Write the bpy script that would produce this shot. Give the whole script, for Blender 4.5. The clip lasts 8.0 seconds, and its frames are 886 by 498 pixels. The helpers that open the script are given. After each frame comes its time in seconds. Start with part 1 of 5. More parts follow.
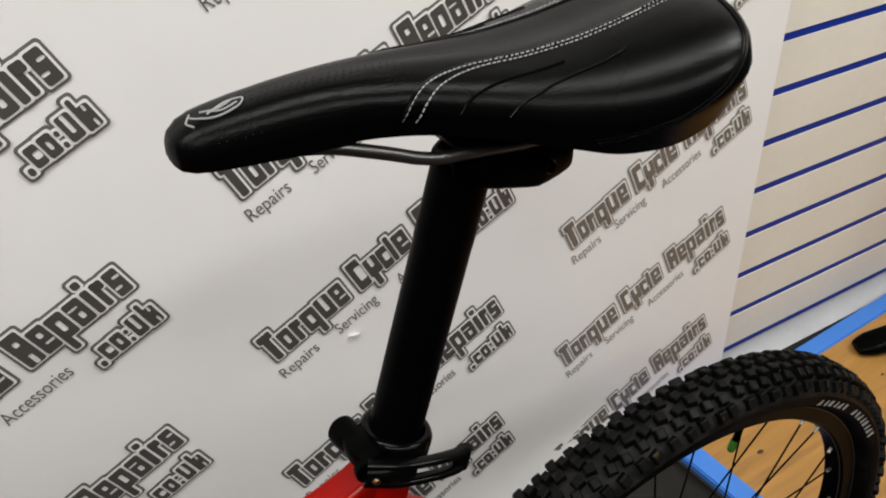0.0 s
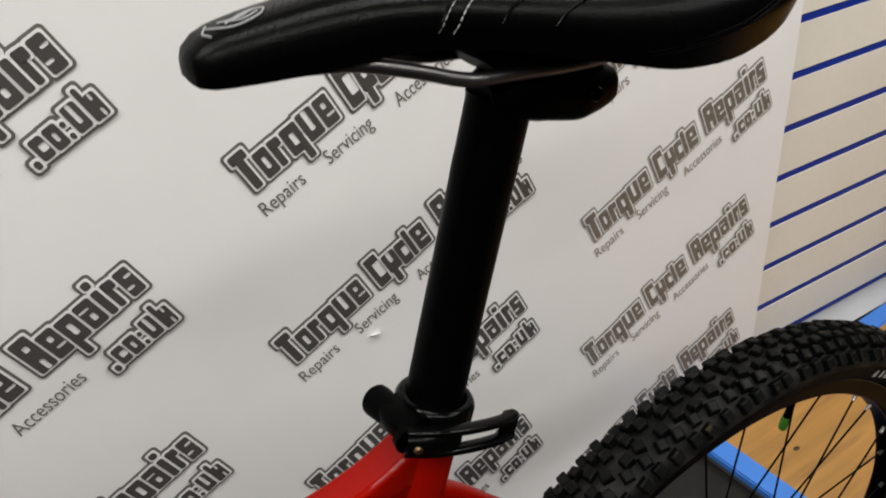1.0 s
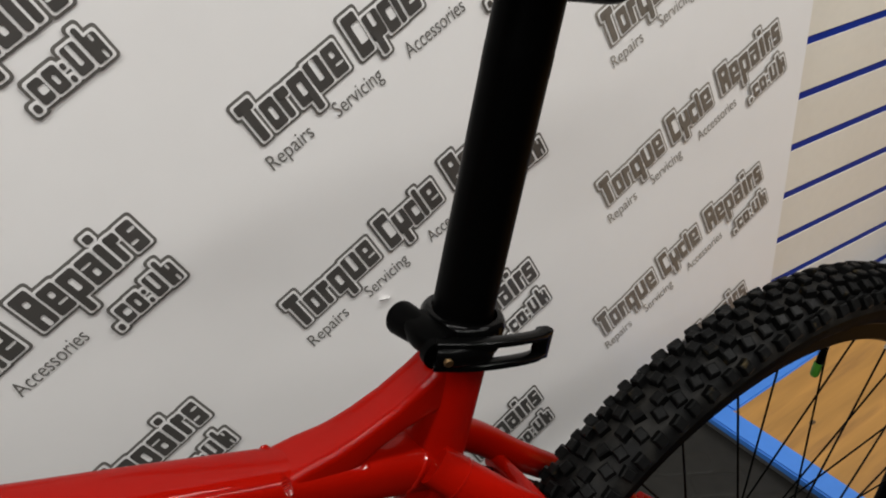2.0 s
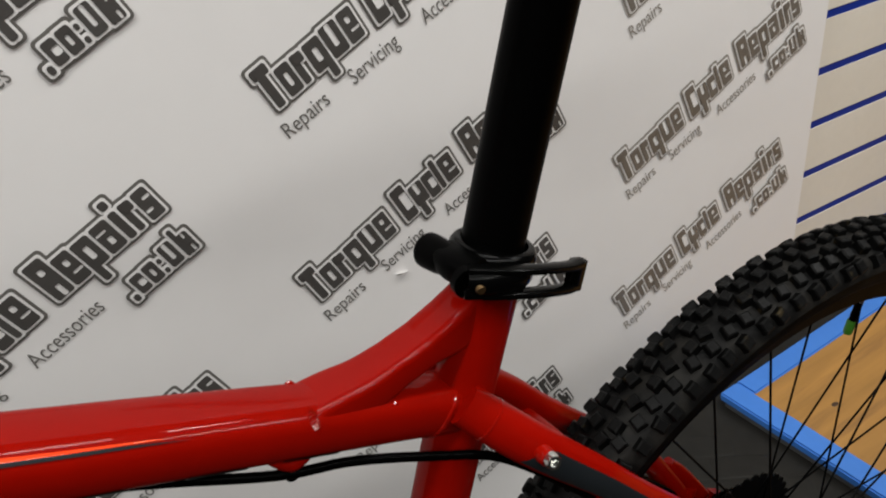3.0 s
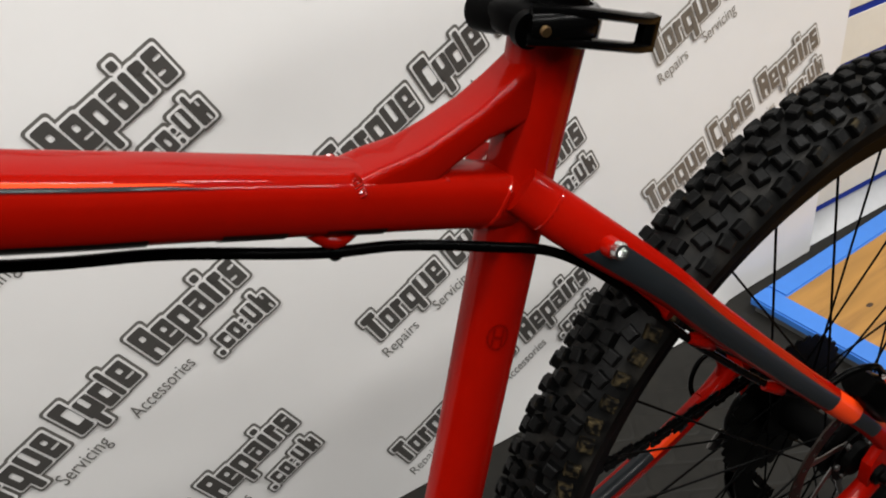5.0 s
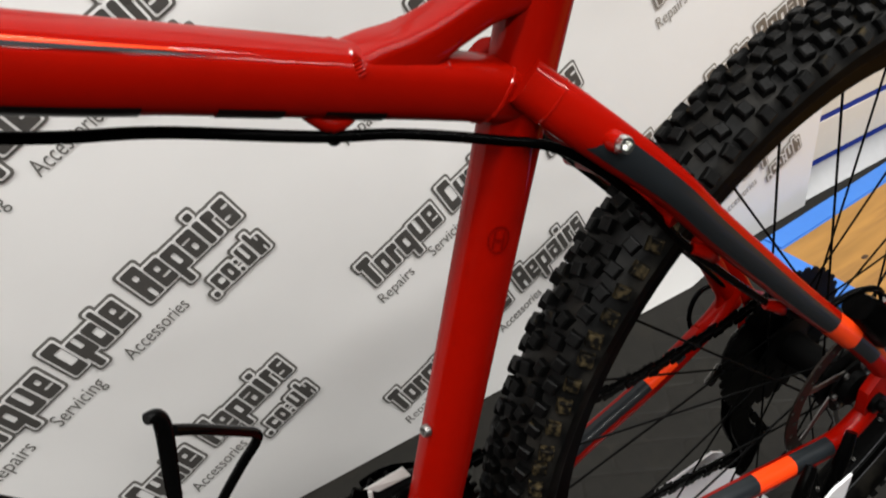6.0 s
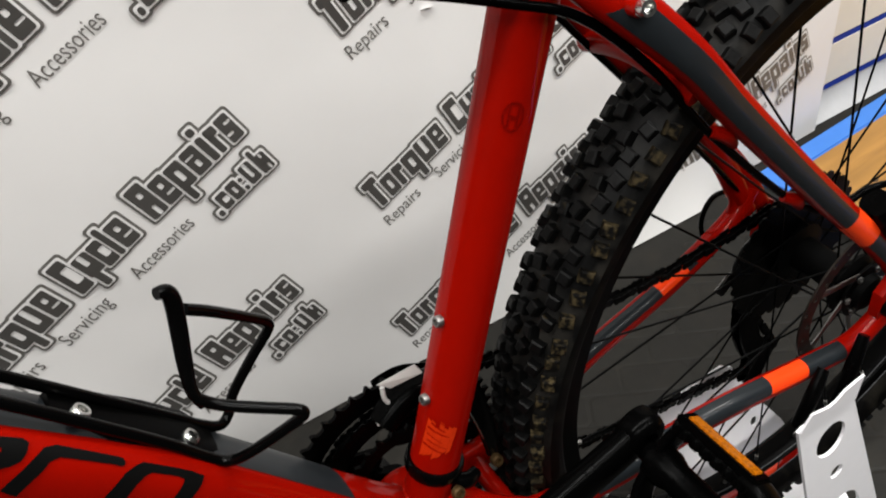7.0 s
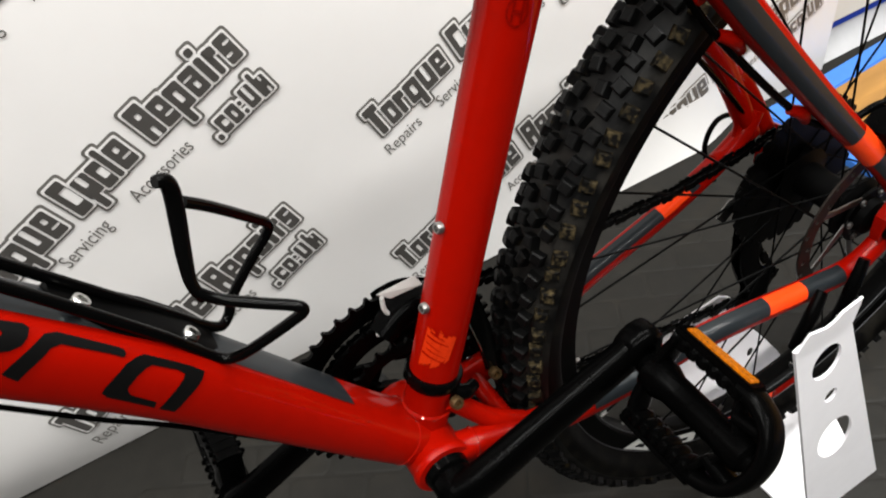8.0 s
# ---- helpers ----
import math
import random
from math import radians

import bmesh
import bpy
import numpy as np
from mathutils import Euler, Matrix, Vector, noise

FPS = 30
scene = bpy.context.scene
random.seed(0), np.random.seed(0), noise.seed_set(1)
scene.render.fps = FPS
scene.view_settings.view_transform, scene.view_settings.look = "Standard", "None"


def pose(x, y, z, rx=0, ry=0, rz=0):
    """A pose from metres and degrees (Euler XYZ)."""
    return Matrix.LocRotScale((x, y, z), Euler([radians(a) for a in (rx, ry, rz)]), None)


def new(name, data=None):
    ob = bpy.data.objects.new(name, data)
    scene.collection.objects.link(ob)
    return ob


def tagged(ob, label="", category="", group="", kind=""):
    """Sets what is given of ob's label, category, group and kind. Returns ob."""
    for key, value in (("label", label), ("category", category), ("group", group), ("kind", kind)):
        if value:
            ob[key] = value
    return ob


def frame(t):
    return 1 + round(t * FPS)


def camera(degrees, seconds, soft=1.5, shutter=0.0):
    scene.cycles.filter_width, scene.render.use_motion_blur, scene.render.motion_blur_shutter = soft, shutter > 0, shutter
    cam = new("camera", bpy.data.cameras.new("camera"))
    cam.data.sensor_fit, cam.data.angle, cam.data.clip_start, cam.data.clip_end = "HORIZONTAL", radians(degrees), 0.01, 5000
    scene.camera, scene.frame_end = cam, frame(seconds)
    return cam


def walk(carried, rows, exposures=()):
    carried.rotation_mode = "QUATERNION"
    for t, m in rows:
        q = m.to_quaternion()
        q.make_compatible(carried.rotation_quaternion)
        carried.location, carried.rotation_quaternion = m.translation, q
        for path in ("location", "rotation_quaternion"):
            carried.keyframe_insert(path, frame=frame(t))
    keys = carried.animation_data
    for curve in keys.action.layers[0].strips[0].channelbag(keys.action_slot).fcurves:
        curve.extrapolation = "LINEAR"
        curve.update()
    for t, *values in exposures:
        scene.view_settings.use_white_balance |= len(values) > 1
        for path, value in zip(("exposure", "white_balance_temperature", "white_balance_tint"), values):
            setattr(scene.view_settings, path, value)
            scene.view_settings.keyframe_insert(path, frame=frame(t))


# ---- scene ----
cam = camera(58.0, 8.0, soft=1.9, shutter=0.4)
PATH = [
    (0.0, pose(0.0259, -0.3265, 1.1869, 56.11, 2.78, -30.85)),
    (0.5, pose(0.0189, -0.3208, 1.1636, 56.85, 3.98, -31.32)),
    (1.0, pose(0.0125, -0.3106, 1.1332, 57.84, 4.99, -31.59)),
    (1.5, pose(0.0029, -0.3031, 1.1001, 57.67, 5.15, -31.84)),
    (3.0, pose(-0.0220, -0.3010, 1.0383, 58.03, 6.11, -31.52)),
    (3.5, pose(-0.0302, -0.2947, 1.0091, 56.97, 6.36, -31.56)),
    (4.0, pose(-0.0382, -0.2935, 0.9889, 56.13, 6.45, -31.51)),
    (4.5, pose(-0.0479, -0.2937, 0.9644, 55.19, 7.29, -31.40)),
    (6.0, pose(-0.0711, -0.3032, 0.9091, 52.75, 7.05, -31.95)),
    (6.5, pose(-0.0803, -0.3100, 0.8892, 50.39, 7.61, -32.36)),
    (7.0, pose(-0.0866, -0.3096, 0.8764, 48.92, 7.54, -32.13)),
    (7.5, pose(-0.0920, -0.3124, 0.8636, 47.05, 7.34, -31.71)),
    (8.0, pose(-0.0972, -0.3211, 0.8556, 45.36, 7.08, -31.67)),
]
walk(cam, PATH, [(0.0, -0.17), (0.5, -0.16), (1.5, -0.31), (3.0, -0.38), (3.5, -0.38), (4.5, -0.03), (6.0, 0.27), (7.0, 0.32), (7.5, 0.44), (8.0, 0.66)])

# ---- light: a closed shop lit by ceiling tube fixtures ----
world = bpy.data.worlds.new("world")
scene.world = world
world.use_nodes = True
world.node_tree.nodes["Background"].inputs[0].default_value = (0.9, 0.95, 1.0, 1)
world.node_tree.nodes["Background"].inputs[1].default_value = 0.01


# ---- materials ----
def material(name, color, rough=0.5, metal=0.0, coat=0.0, grain=0.08, scale=60.0, bump=0.05, bump_scale=200.0, dist=0.001, spec=0.5, blotch=6.0, mud=None, mud_from=0.56, mud_to=0.72, mud_scale=55.0, stretch=(1, 1, 1)):
    """A surface with colour variation at two scales and a fine relief."""
    m = bpy.data.materials.new(name)
    m.use_nodes = True
    t = m.node_tree
    n, l = t.nodes, t.links
    b = n["Principled BSDF"]
    b.inputs["Metallic"].default_value = metal
    b.inputs["Coat Weight"].default_value = coat
    b.inputs["Coat Roughness"].default_value = 0.025
    b.inputs["Specular IOR Level"].default_value = spec
    raw, info, big, co = n.new("ShaderNodeTexCoord"), n.new("ShaderNodeObjectInfo"), n.new("ShaderNodeMath"), n.new("ShaderNodeVectorMath")
    big.operation, co.operation = "MULTIPLY", "ADD"
    big.inputs[1].default_value = 7.0
    l.new(info.outputs["Random"], big.inputs[0])
    l.new(raw.outputs["Object"], co.inputs[0])
    l.new(big.outputs[0], co.inputs[1])
    if stretch != (1, 1, 1):
        pull = n.new("ShaderNodeVectorMath")
        pull.operation = "MULTIPLY"
        pull.inputs[1].default_value = stretch
        l.new(co.outputs["Vector"], pull.inputs[0])
        co = pull
    fine, broad = n.new("ShaderNodeTexNoise"), n.new("ShaderNodeTexNoise")
    fine.inputs["Scale"].default_value, broad.inputs["Scale"].default_value = scale, blotch
    fine.inputs["Detail"].default_value = broad.inputs["Detail"].default_value = 4
    l.new(co.outputs["Vector"], fine.inputs["Vector"])
    l.new(co.outputs["Vector"], broad.inputs["Vector"])
    add = n.new("ShaderNodeMath")
    l.new(fine.outputs["Fac"], add.inputs[0])
    l.new(broad.outputs["Fac"], add.inputs[1])
    ramp = n.new("ShaderNodeMapRange")
    ramp.inputs["From Min"].default_value, ramp.inputs["From Max"].default_value = 0.6, 1.4
    ramp.inputs["To Min"].default_value, ramp.inputs["To Max"].default_value = 1 - grain, 1 + grain
    l.new(add.outputs[0], ramp.inputs["Value"])
    mix = n.new("ShaderNodeVectorMath")
    mix.operation = "SCALE"
    mix.inputs[0].default_value = color
    l.new(ramp.outputs["Result"], mix.inputs["Scale"])
    if mud:
        patch, cut, blend = n.new("ShaderNodeTexNoise"), n.new("ShaderNodeMapRange"), n.new("ShaderNodeMix")
        patch.inputs["Scale"].default_value, patch.inputs["Detail"].default_value = mud_scale, 5
        l.new(co.outputs["Vector"], patch.inputs["Vector"])
        cut.inputs["From Min"].default_value, cut.inputs["From Max"].default_value = mud_from, mud_to
        l.new(patch.outputs["Fac"], cut.inputs["Value"])
        blend.data_type = "RGBA"
        l.new(cut.outputs["Result"], blend.inputs["Factor"])
        l.new(mix.outputs["Vector"], blend.inputs[6])
        blend.inputs[7].default_value = (*mud, 1)
        l.new(blend.outputs[2], b.inputs["Base Color"])
    else:
        l.new(mix.outputs["Vector"], b.inputs["Base Color"])
    rr = n.new("ShaderNodeMapRange")
    rr.inputs["From Min"].default_value, rr.inputs["From Max"].default_value = 0.3, 0.7
    rr.inputs["To Min"].default_value, rr.inputs["To Max"].default_value = max(rough - 0.08, 0.02), min(rough + 0.08, 1)
    l.new(broad.outputs["Fac"], rr.inputs["Value"])
    l.new(rr.outputs["Result"], b.inputs["Roughness"])
    if bump:
        tex = n.new("ShaderNodeTexNoise")
        tex.inputs["Scale"].default_value = bump_scale
        l.new(co.outputs["Vector"], tex.inputs["Vector"])
        bp = n.new("ShaderNodeBump")
        bp.inputs["Strength"].default_value, bp.inputs["Distance"].default_value = bump, dist
        l.new(tex.outputs["Fac"], bp.inputs["Height"])
        l.new(bp.outputs["Normal"], b.inputs["Normal"])
    return m


RED = material("red_gloss_paint", (0.240, 0.0024, 0.0002), 0.42, spec=0.02, coat=0.24, grain=0.06, bump=0.04, bump_scale=90, dist=0.0006)
# the frame's own red with a stronger coat, added so weld beads glint
WELD_RED = material("red_gloss_for_weld_glints", (0.240, 0.0024, 0.0002), 0.42, spec=0.02, coat=1.0, grain=0.08, bump=0.10, bump_scale=400, dist=0.0006)
NEON = material("neon_orange_decal", (0.85, 0.052, 0.006), 0.4, spec=0.1, coat=0.15, grain=0.03, bump=0)
GREY = material("slate_decal", (0.0115, 0.0142, 0.0166), 0.42, spec=0.16, coat=0.15, grain=0.08, bump=0.02)
BLACK_DECAL = material("black_decal", (0.003, 0.003, 0.003), 0.35, spec=0.1, coat=0.1, bump=0)
ANODISED = material("black_anodised", (0.0008, 0.0008, 0.0008), 0.38, spec=0.022, grain=0.15, bump=0.03, bump_scale=500)
GLOSS_BLACK = material("gloss_black_alloy", (0.0010, 0.0010, 0.0010), 0.17, spec=0.09, grain=0.2, bump=0.05, bump_scale=300)
LEATHER = material("black_vinyl", (0.0010, 0.0010, 0.0010), 0.25, spec=0.075, grain=0.2, bump=0.25, bump_scale=900, dist=0.0006)
RUBBER = material("tyre_rubber", (0.0017, 0.0017, 0.0017), 0.48, spec=0.10, grain=0.35, scale=40, bump=0.35, bump_scale=350, dist=0.001, blotch=12, mud=(0.040, 0.029, 0.012), mud_from=0.66, mud_to=0.80, mud_scale=110)
MUDDY = material("muddy_tread_rubber", (0.0024, 0.0022, 0.0019), 0.7, spec=0.06, grain=0.35, scale=40, bump=0.35, bump_scale=350, dist=0.001, blotch=12, mud=(0.075, 0.056, 0.027), mud_from=0.46, mud_to=0.80, mud_scale=230)
WALLRUB = material("tyre_sidewall", (0.0014, 0.0013, 0.0012), 0.6, spec=0.03, grain=0.25, bump=0.1, bump_scale=500, mud=(0.010, 0.009, 0.007), mud_from=0.5, mud_to=0.8, mud_scale=45)
CARCASS = material("dusty_tyre_carcass", (0.0028, 0.0028, 0.0028), 0.55, spec=0.12, grain=0.35, scale=50, bump=0.2, bump_scale=500, mud=(0.022, 0.020, 0.017), mud_from=0.45, mud_to=0.8, mud_scale=50)
RIM_SHEEN = material("painted_rim_sheen", (0.03, 0.03, 0.033), 0.4, metal=0.3, grain=0.3, bump=0)
ALLOY = material("satin_alloy", (0.55, 0.55, 0.53), 0.36, metal=0.1, grain=0.15, bump=0.04)
RAIL = material("dark_satin_steel", (0.16, 0.155, 0.15), 0.36, metal=1, grain=0.2, bump=0.05)
PLASTIC = material("black_plastic", (0.0007, 0.0007, 0.0007), 0.24, spec=0.024, grain=0.2, bump=0.08, bump_scale=600)
STEEL = material("bright_steel", (0.62, 0.62, 0.6), 0.22, metal=1, grain=0.1, bump=0.03)
ROTOR = material("browned_rotor_steel", (0.026, 0.020, 0.017), 0.4, metal=0.8, grain=0.4, scale=120, bump=0.05)
DULL = material("dull_steel", (0.3, 0.29, 0.28), 0.38, metal=1, grain=0.2, bump=0.05)
BRASS = material("worn_brass", (0.11, 0.066, 0.028), 0.42, metal=0.8, grain=0.35, scale=300, bump=0.1)
SPOKE = material("black_spoke_steel", (0.0015, 0.0015, 0.0015), 0.5, spec=0.03, grain=0.1, bump=0)
PATCH = material("red_orange_patch", (0.46, 0.022, 0.002), 0.42, spec=0.1, coat=0.3, grain=0.2, scale=220, bump=0)
DARKSTEEL = material("dark_steel", (0.0007, 0.0007, 0.0007), 0.34, spec=0.05, metal=0.0, grain=0.3, bump=0.1, bump_scale=600)
THREAD = material("pale_thread", (0.33, 0.33, 0.33), 0.7, grain=0.25, scale=800, bump=0)
AMBER = material("amber_reflector", (0.40, 0.112, 0.002), 0.25, spec=0.2, coat=0.3, grain=0.75, scale=500, bump=0.5, bump_scale=500)
WHITE_METAL = material("white_powder_coat", (0.89, 0.88, 0.91), 0.4, grain=0.03, bump=0.05)
WHITE_PRINT = material("white_marking", (0.5, 0.5, 0.48), 0.6, grain=0.2, bump=0)
BANNER = material("white_banner_vinyl", (0.77, 0.755, 0.745), 0.42, spec=0.3, grain=0.018, scale=14, bump=0.06, bump_scale=4, dist=0.02, blotch=2.0)
INK = material("charcoal_print", (0.062, 0.058, 0.054), 0.42, grain=0.12, scale=90, bump=0)
INK_SOFT = material("grey_print", (0.125, 0.118, 0.108), 0.42, grain=0.1, scale=90, bump=0)
CREAM = material("cream_slatwall", (0.72, 0.68, 0.60), 0.5, grain=0.03, bump=0.02)
NAVY = material("blue_slat_insert", (0.004, 0.026, 0.25), 0.4, spec=0.2, grain=0.1, bump=0)
SKIRT = material("grey_white_skirting", (0.46, 0.46, 0.47), 0.5, grain=0.06, bump=0.02)
BLUE = material("bright_blue_paint", (0.042, 0.18, 0.58), 0.45, grain=0.05, bump=0.04)
WOOD = material("pale_plywood", (0.33, 0.165, 0.038), 0.42, grain=0.30, scale=46, blotch=11, bump=0.05, mud=(0.20, 0.095, 0.026), mud_from=0.56, mud_to=0.74, mud_scale=30, stretch=(0.10, 1, 1))
KNOT = material("dark_wood_knot", (0.045, 0.020, 0.007), 0.5, grain=0.3, scale=300, bump=0)
FLOOR = material("dark_rubber_floor", (0.0115, 0.0106, 0.0088), 0.62, spec=0.2, grain=0.3, scale=45, bump=0.25, bump_scale=160, blotch=9, mud=(0.018, 0.0155, 0.0115), mud_from=0.55, mud_to=0.8, mud_scale=14)
KICK = material("dark_grey_edge", (0.08, 0.08, 0.08), 0.6)
PAINT = material("dark_grey_wall", (0.07, 0.07, 0.07), 0.7, grain=0.04, bump=0.03)
CEIL = material("grey_ceiling", (0.09, 0.09, 0.09), 0.8, grain=0.03, bump=0)
GREEN = material("green_tape", (0.05, 0.22, 0.015), 0.5, grain=0.1, bump=0)
TUBE = bpy.data.materials.new("lamp_tube")
TUBE.use_nodes = True
TUBE.node_tree.nodes["Principled BSDF"].inputs["Emission Color"].default_value = (1, 0.97, 0.92, 1)
TUBE.node_tree.nodes["Principled BSDF"].inputs["Emission Strength"].default_value = 6.0


# ---- mesh helpers ----
def part(name, bm, mat, parent=None, label="", smooth=True):
    me = bpy.data.meshes.new(name)
    bmesh.ops.recalc_face_normals(bm, faces=bm.faces)
    bm.to_mesh(me)
    bm.free()
    me.materials.append(mat)
    if smooth:
        for p in me.polygons:
            p.use_smooth = True
        me.set_sharp_from_angle(angle=radians(40))
    ob = new(name, me)
    if parent:
        ob.parent = parent
    if label:
        ob["label"] = label
    return ob


def thing(name, label, category, at=(0, 0, 0), group="", kind=""):
    ob = new(name)
    ob.location = at
    ob.empty_display_size = 0.05
    return tagged(ob, label, category, group, kind)


def sweep(points, radius, seg=16, bm=None, square=2.0, closed=False, cap=True, up=(0, 1, 0), smooth_path=0):
    """A tube along points. radius: a number, a list of numbers, or a list of (lateral, in-plane) pairs."""
    bm = bm or bmesh.new()
    pts = [Vector(p) for p in points]
    n = len(pts)
    rad = radius if isinstance(radius, (list, tuple)) else [radius] * n
    if smooth_path:
        pts, rad = dense(pts, rad, smooth_path, closed)
        n = len(pts)
    rings = []
    side = Vector(up)
    for i, p in enumerate(pts):
        a = pts[(i - 1) % n] if closed or i else pts[0]
        b = pts[(i + 1) % n] if closed or i < n - 1 else pts[-1]
        d = (b - a).normalized()
        side = (side - d * side.dot(d)).normalized()
        other = d.cross(side)
        r = rad[i] if isinstance(rad[i], (list, tuple)) else (rad[i], rad[i])
        ring = []
        for k in range(seg):
            c, s = math.cos(2 * math.pi * k / seg), math.sin(2 * math.pi * k / seg)
            c, s = math.copysign(abs(c) ** (2 / square), c), math.copysign(abs(s) ** (2 / square), s)
            ring.append(bm.verts.new(p + side * (r[0] * c) + other * (r[1] * s)))
        rings.append(ring)
    for i in range(n if closed else n - 1):
        a, b = rings[i], rings[(i + 1) % n]
        for k in range(seg):
            bm.faces.new((a[k], a[(k + 1) % seg], b[(k + 1) % seg], b[k]))
    if cap and not closed:
        bm.faces.new(rings[0])
        bm.faces.new(rings[-1])
    return bm


def dense(pts, rad, k, closed=False):
    """Catmull-Rom points between the given ones."""
    n, out, outr = len(pts), [], []
    pair = [r if isinstance(r, (list, tuple)) else (r, r) for r in rad]
    get = (lambda i: i % n) if closed else (lambda i: min(max(i, 0), n - 1))
    for i in range(n if closed else n - 1):
        p0, p1, p2, p3 = (pts[get(i + j)] for j in (-1, 0, 1, 2))
        for s in range(k):
            u = s / k
            out.append(0.5 * ((2 * p1) + (p2 - p0) * u + (2 * p0 - 5 * p1 + 4 * p2 - p3) * u * u + (3 * p1 - p0 - 3 * p2 + p3) * u ** 3))
            outr.append(tuple(pair[get(i)][q] * (1 - u) + pair[get(i + 1)][q] * u for q in (0, 1)))
    if not closed:
        out.append(pts[-1])
        outr.append(pair[-1])
    return out, outr


def turned(profile, seg=48, bm=None, centre=(0, 0, 0), axis="Y", loop=False):
    """A body of revolution: profile of (radius, along the axis)."""
    bm = bm or bmesh.new()
    c = Vector(centre)
    rings = []
    for k in range(seg):
        a = 2 * math.pi * k / seg
        ring = []
        for r, h in profile:
            v = Vector((r * math.cos(a), h, r * math.sin(a))) if axis == "Y" else Vector((r * math.cos(a), r * math.sin(a), h))
            ring.append(bm.verts.new(c + v))
        rings.append(ring)
    m = len(profile)
    for k in range(seg):
        a, b = rings[k], rings[(k + 1) % seg]
        for i in range(m if loop else m - 1):
            j = (i + 1) % m
            bm.faces.new((a[i], a[j], b[j], b[i]))
    bmesh.ops.remove_doubles(bm, verts=bm.verts, dist=1e-6)
    return bm


def block(size, at=(0, 0, 0), turn=None, bevel=0.0, bm=None):
    bm = bm or bmesh.new()
    m = Matrix.Translation(at) @ (turn.to_4x4() if turn else Matrix.Identity(4)) @ Matrix.Diagonal((*size, 1))
    made = bmesh.ops.create_cube(bm, size=1, matrix=m)
    if bevel:
        edges = list({e for v in made["verts"] for e in v.link_edges})
        bmesh.ops.bevel(bm, geom=edges, offset=bevel, segments=2, affect="EDGES")
    return bm


def rod(a, b, r, seg=10, bm=None):
    return sweep([a, b], r, seg, bm, up=(0.13, 0.9, 0.31))


def plate(outline, holes, y0, y1, bm=None):
    """A flat plate in the x-z plane between y0 and y1, with holes through it."""
    bm = bm or bmesh.new()
    loops = [outline, *holes]
    edges = []
    for loop in loops:
        vs = [bm.verts.new((x, y0, z)) for x, z in loop]
        for i in range(len(vs)):
            edges.append(bm.edges.new((vs[i], vs[(i + 1) % len(vs)])))
    made = bmesh.ops.triangle_fill(bm, edges=edges, use_beauty=True)
    faces = [f for f in made["geom"] if isinstance(f, bmesh.types.BMFace)]
    ext = bmesh.ops.extrude_face_region(bm, geom=faces)
    bmesh.ops.translate(bm, verts=[v for v in ext["geom"] if isinstance(v, bmesh.types.BMVert)], vec=(0, y1 - y0, 0))
    return bm


def ring_of(cx, cz, r, n=20, rz=None):
    return [(cx + r * math.cos(2 * math.pi * k / n), cz + (rz or r) * math.sin(2 * math.pi * k / n)) for k in range(n)]


def bolt(name, at, way, r, h, mat, parent, label=""):
    """A socket-head bolt whose head looks along way."""
    bm = turned([(0.0, h * 0.35), (r * 0.5, h * 0.35), (r * 0.55, h), (r * 0.85, h), (r, h * 0.75), (r, 0.0), (0.0, 0.0)], 20)
    q = Vector((0, 1, 0)).rotation_difference(Vector(way)).to_matrix().to_4x4()
    bmesh.ops.transform(bm, matrix=Matrix.Translation(at) @ q, verts=bm.verts)
    return part(name, bm, mat, parent, label)


# ---- the room ----
FLOOR_Z = -0.075
floor = tagged(part("floor", block((7, 6.2, 0.1), (0.5, -1.5, FLOOR_Z - 0.05)), FLOOR, smooth=False), "dark grey rubber shop floor moulded in low bricks", "floor", kind="structure")
# the floor's moulded bricks, laid in staggered courses
bm = bmesh.new()
rng = random.Random(11)
COURSE = Vector((0.85, -0.52, 0)).normalized()
ACROSS = Vector((0.52, 0.85, 0)).normalized()
for i in range(-16, 17):
    for j in range(-20, 21):
        c = Vector((0.55, -0.05, 0)) + COURSE * (0.104 * (i + 0.5 * (j % 2))) + ACROSS * (0.0525 * j)
        if c.x > 0.86 or c.y > 0.41 or c.x < -0.5 or c.y < -0.75:
            continue
        tip = [rng.uniform(-0.0002, 0.0002) for _ in range(4)]
        rims = []
        for hx, hy, h in ((0.0512, 0.0256, -0.0004), (0.0498, 0.0244, 0.0003), (0.0455, 0.0205, 0.0005)):
            ring = []
            for sx, sy, k in ((-1, -1, 0), (1, -1, 1), (1, 1, 2), (-1, 1, 3)):
                for ux, uy in ((1.0, 0.72), (0.88, 1.0)) if sx * sy > 0 else ((0.88, 1.0), (1.0, 0.72)):
                    ring.append(bm.verts.new(c + COURSE * (sx * hx * ux) + ACROSS * (sy * hy * uy) + Vector((0, 0, FLOOR_Z + h + (tip[k] if h > 0 else 0)))))
            rims.append(ring)
        bm.faces.new(rims[-1])
        for a, b in zip(rims, rims[1:]):
            for k in range(8):
                bm.faces.new((a[k], a[(k + 1) % 8], b[(k + 1) % 8], b[k]))
tagged(part("moulded_brick", bm, FLOOR, floor, "low brick pattern moulded in the rubber floor"), kind="stuff")
# ceiling and walls are out of view, kept dark to hold bounce light down
tagged(part("ceiling", block((7, 6.2, 0.1), (0.5, -1.5, 2.75)), CEIL, smooth=False), "unseen dark grey ceiling that closes the room", "ceiling", kind="structure")
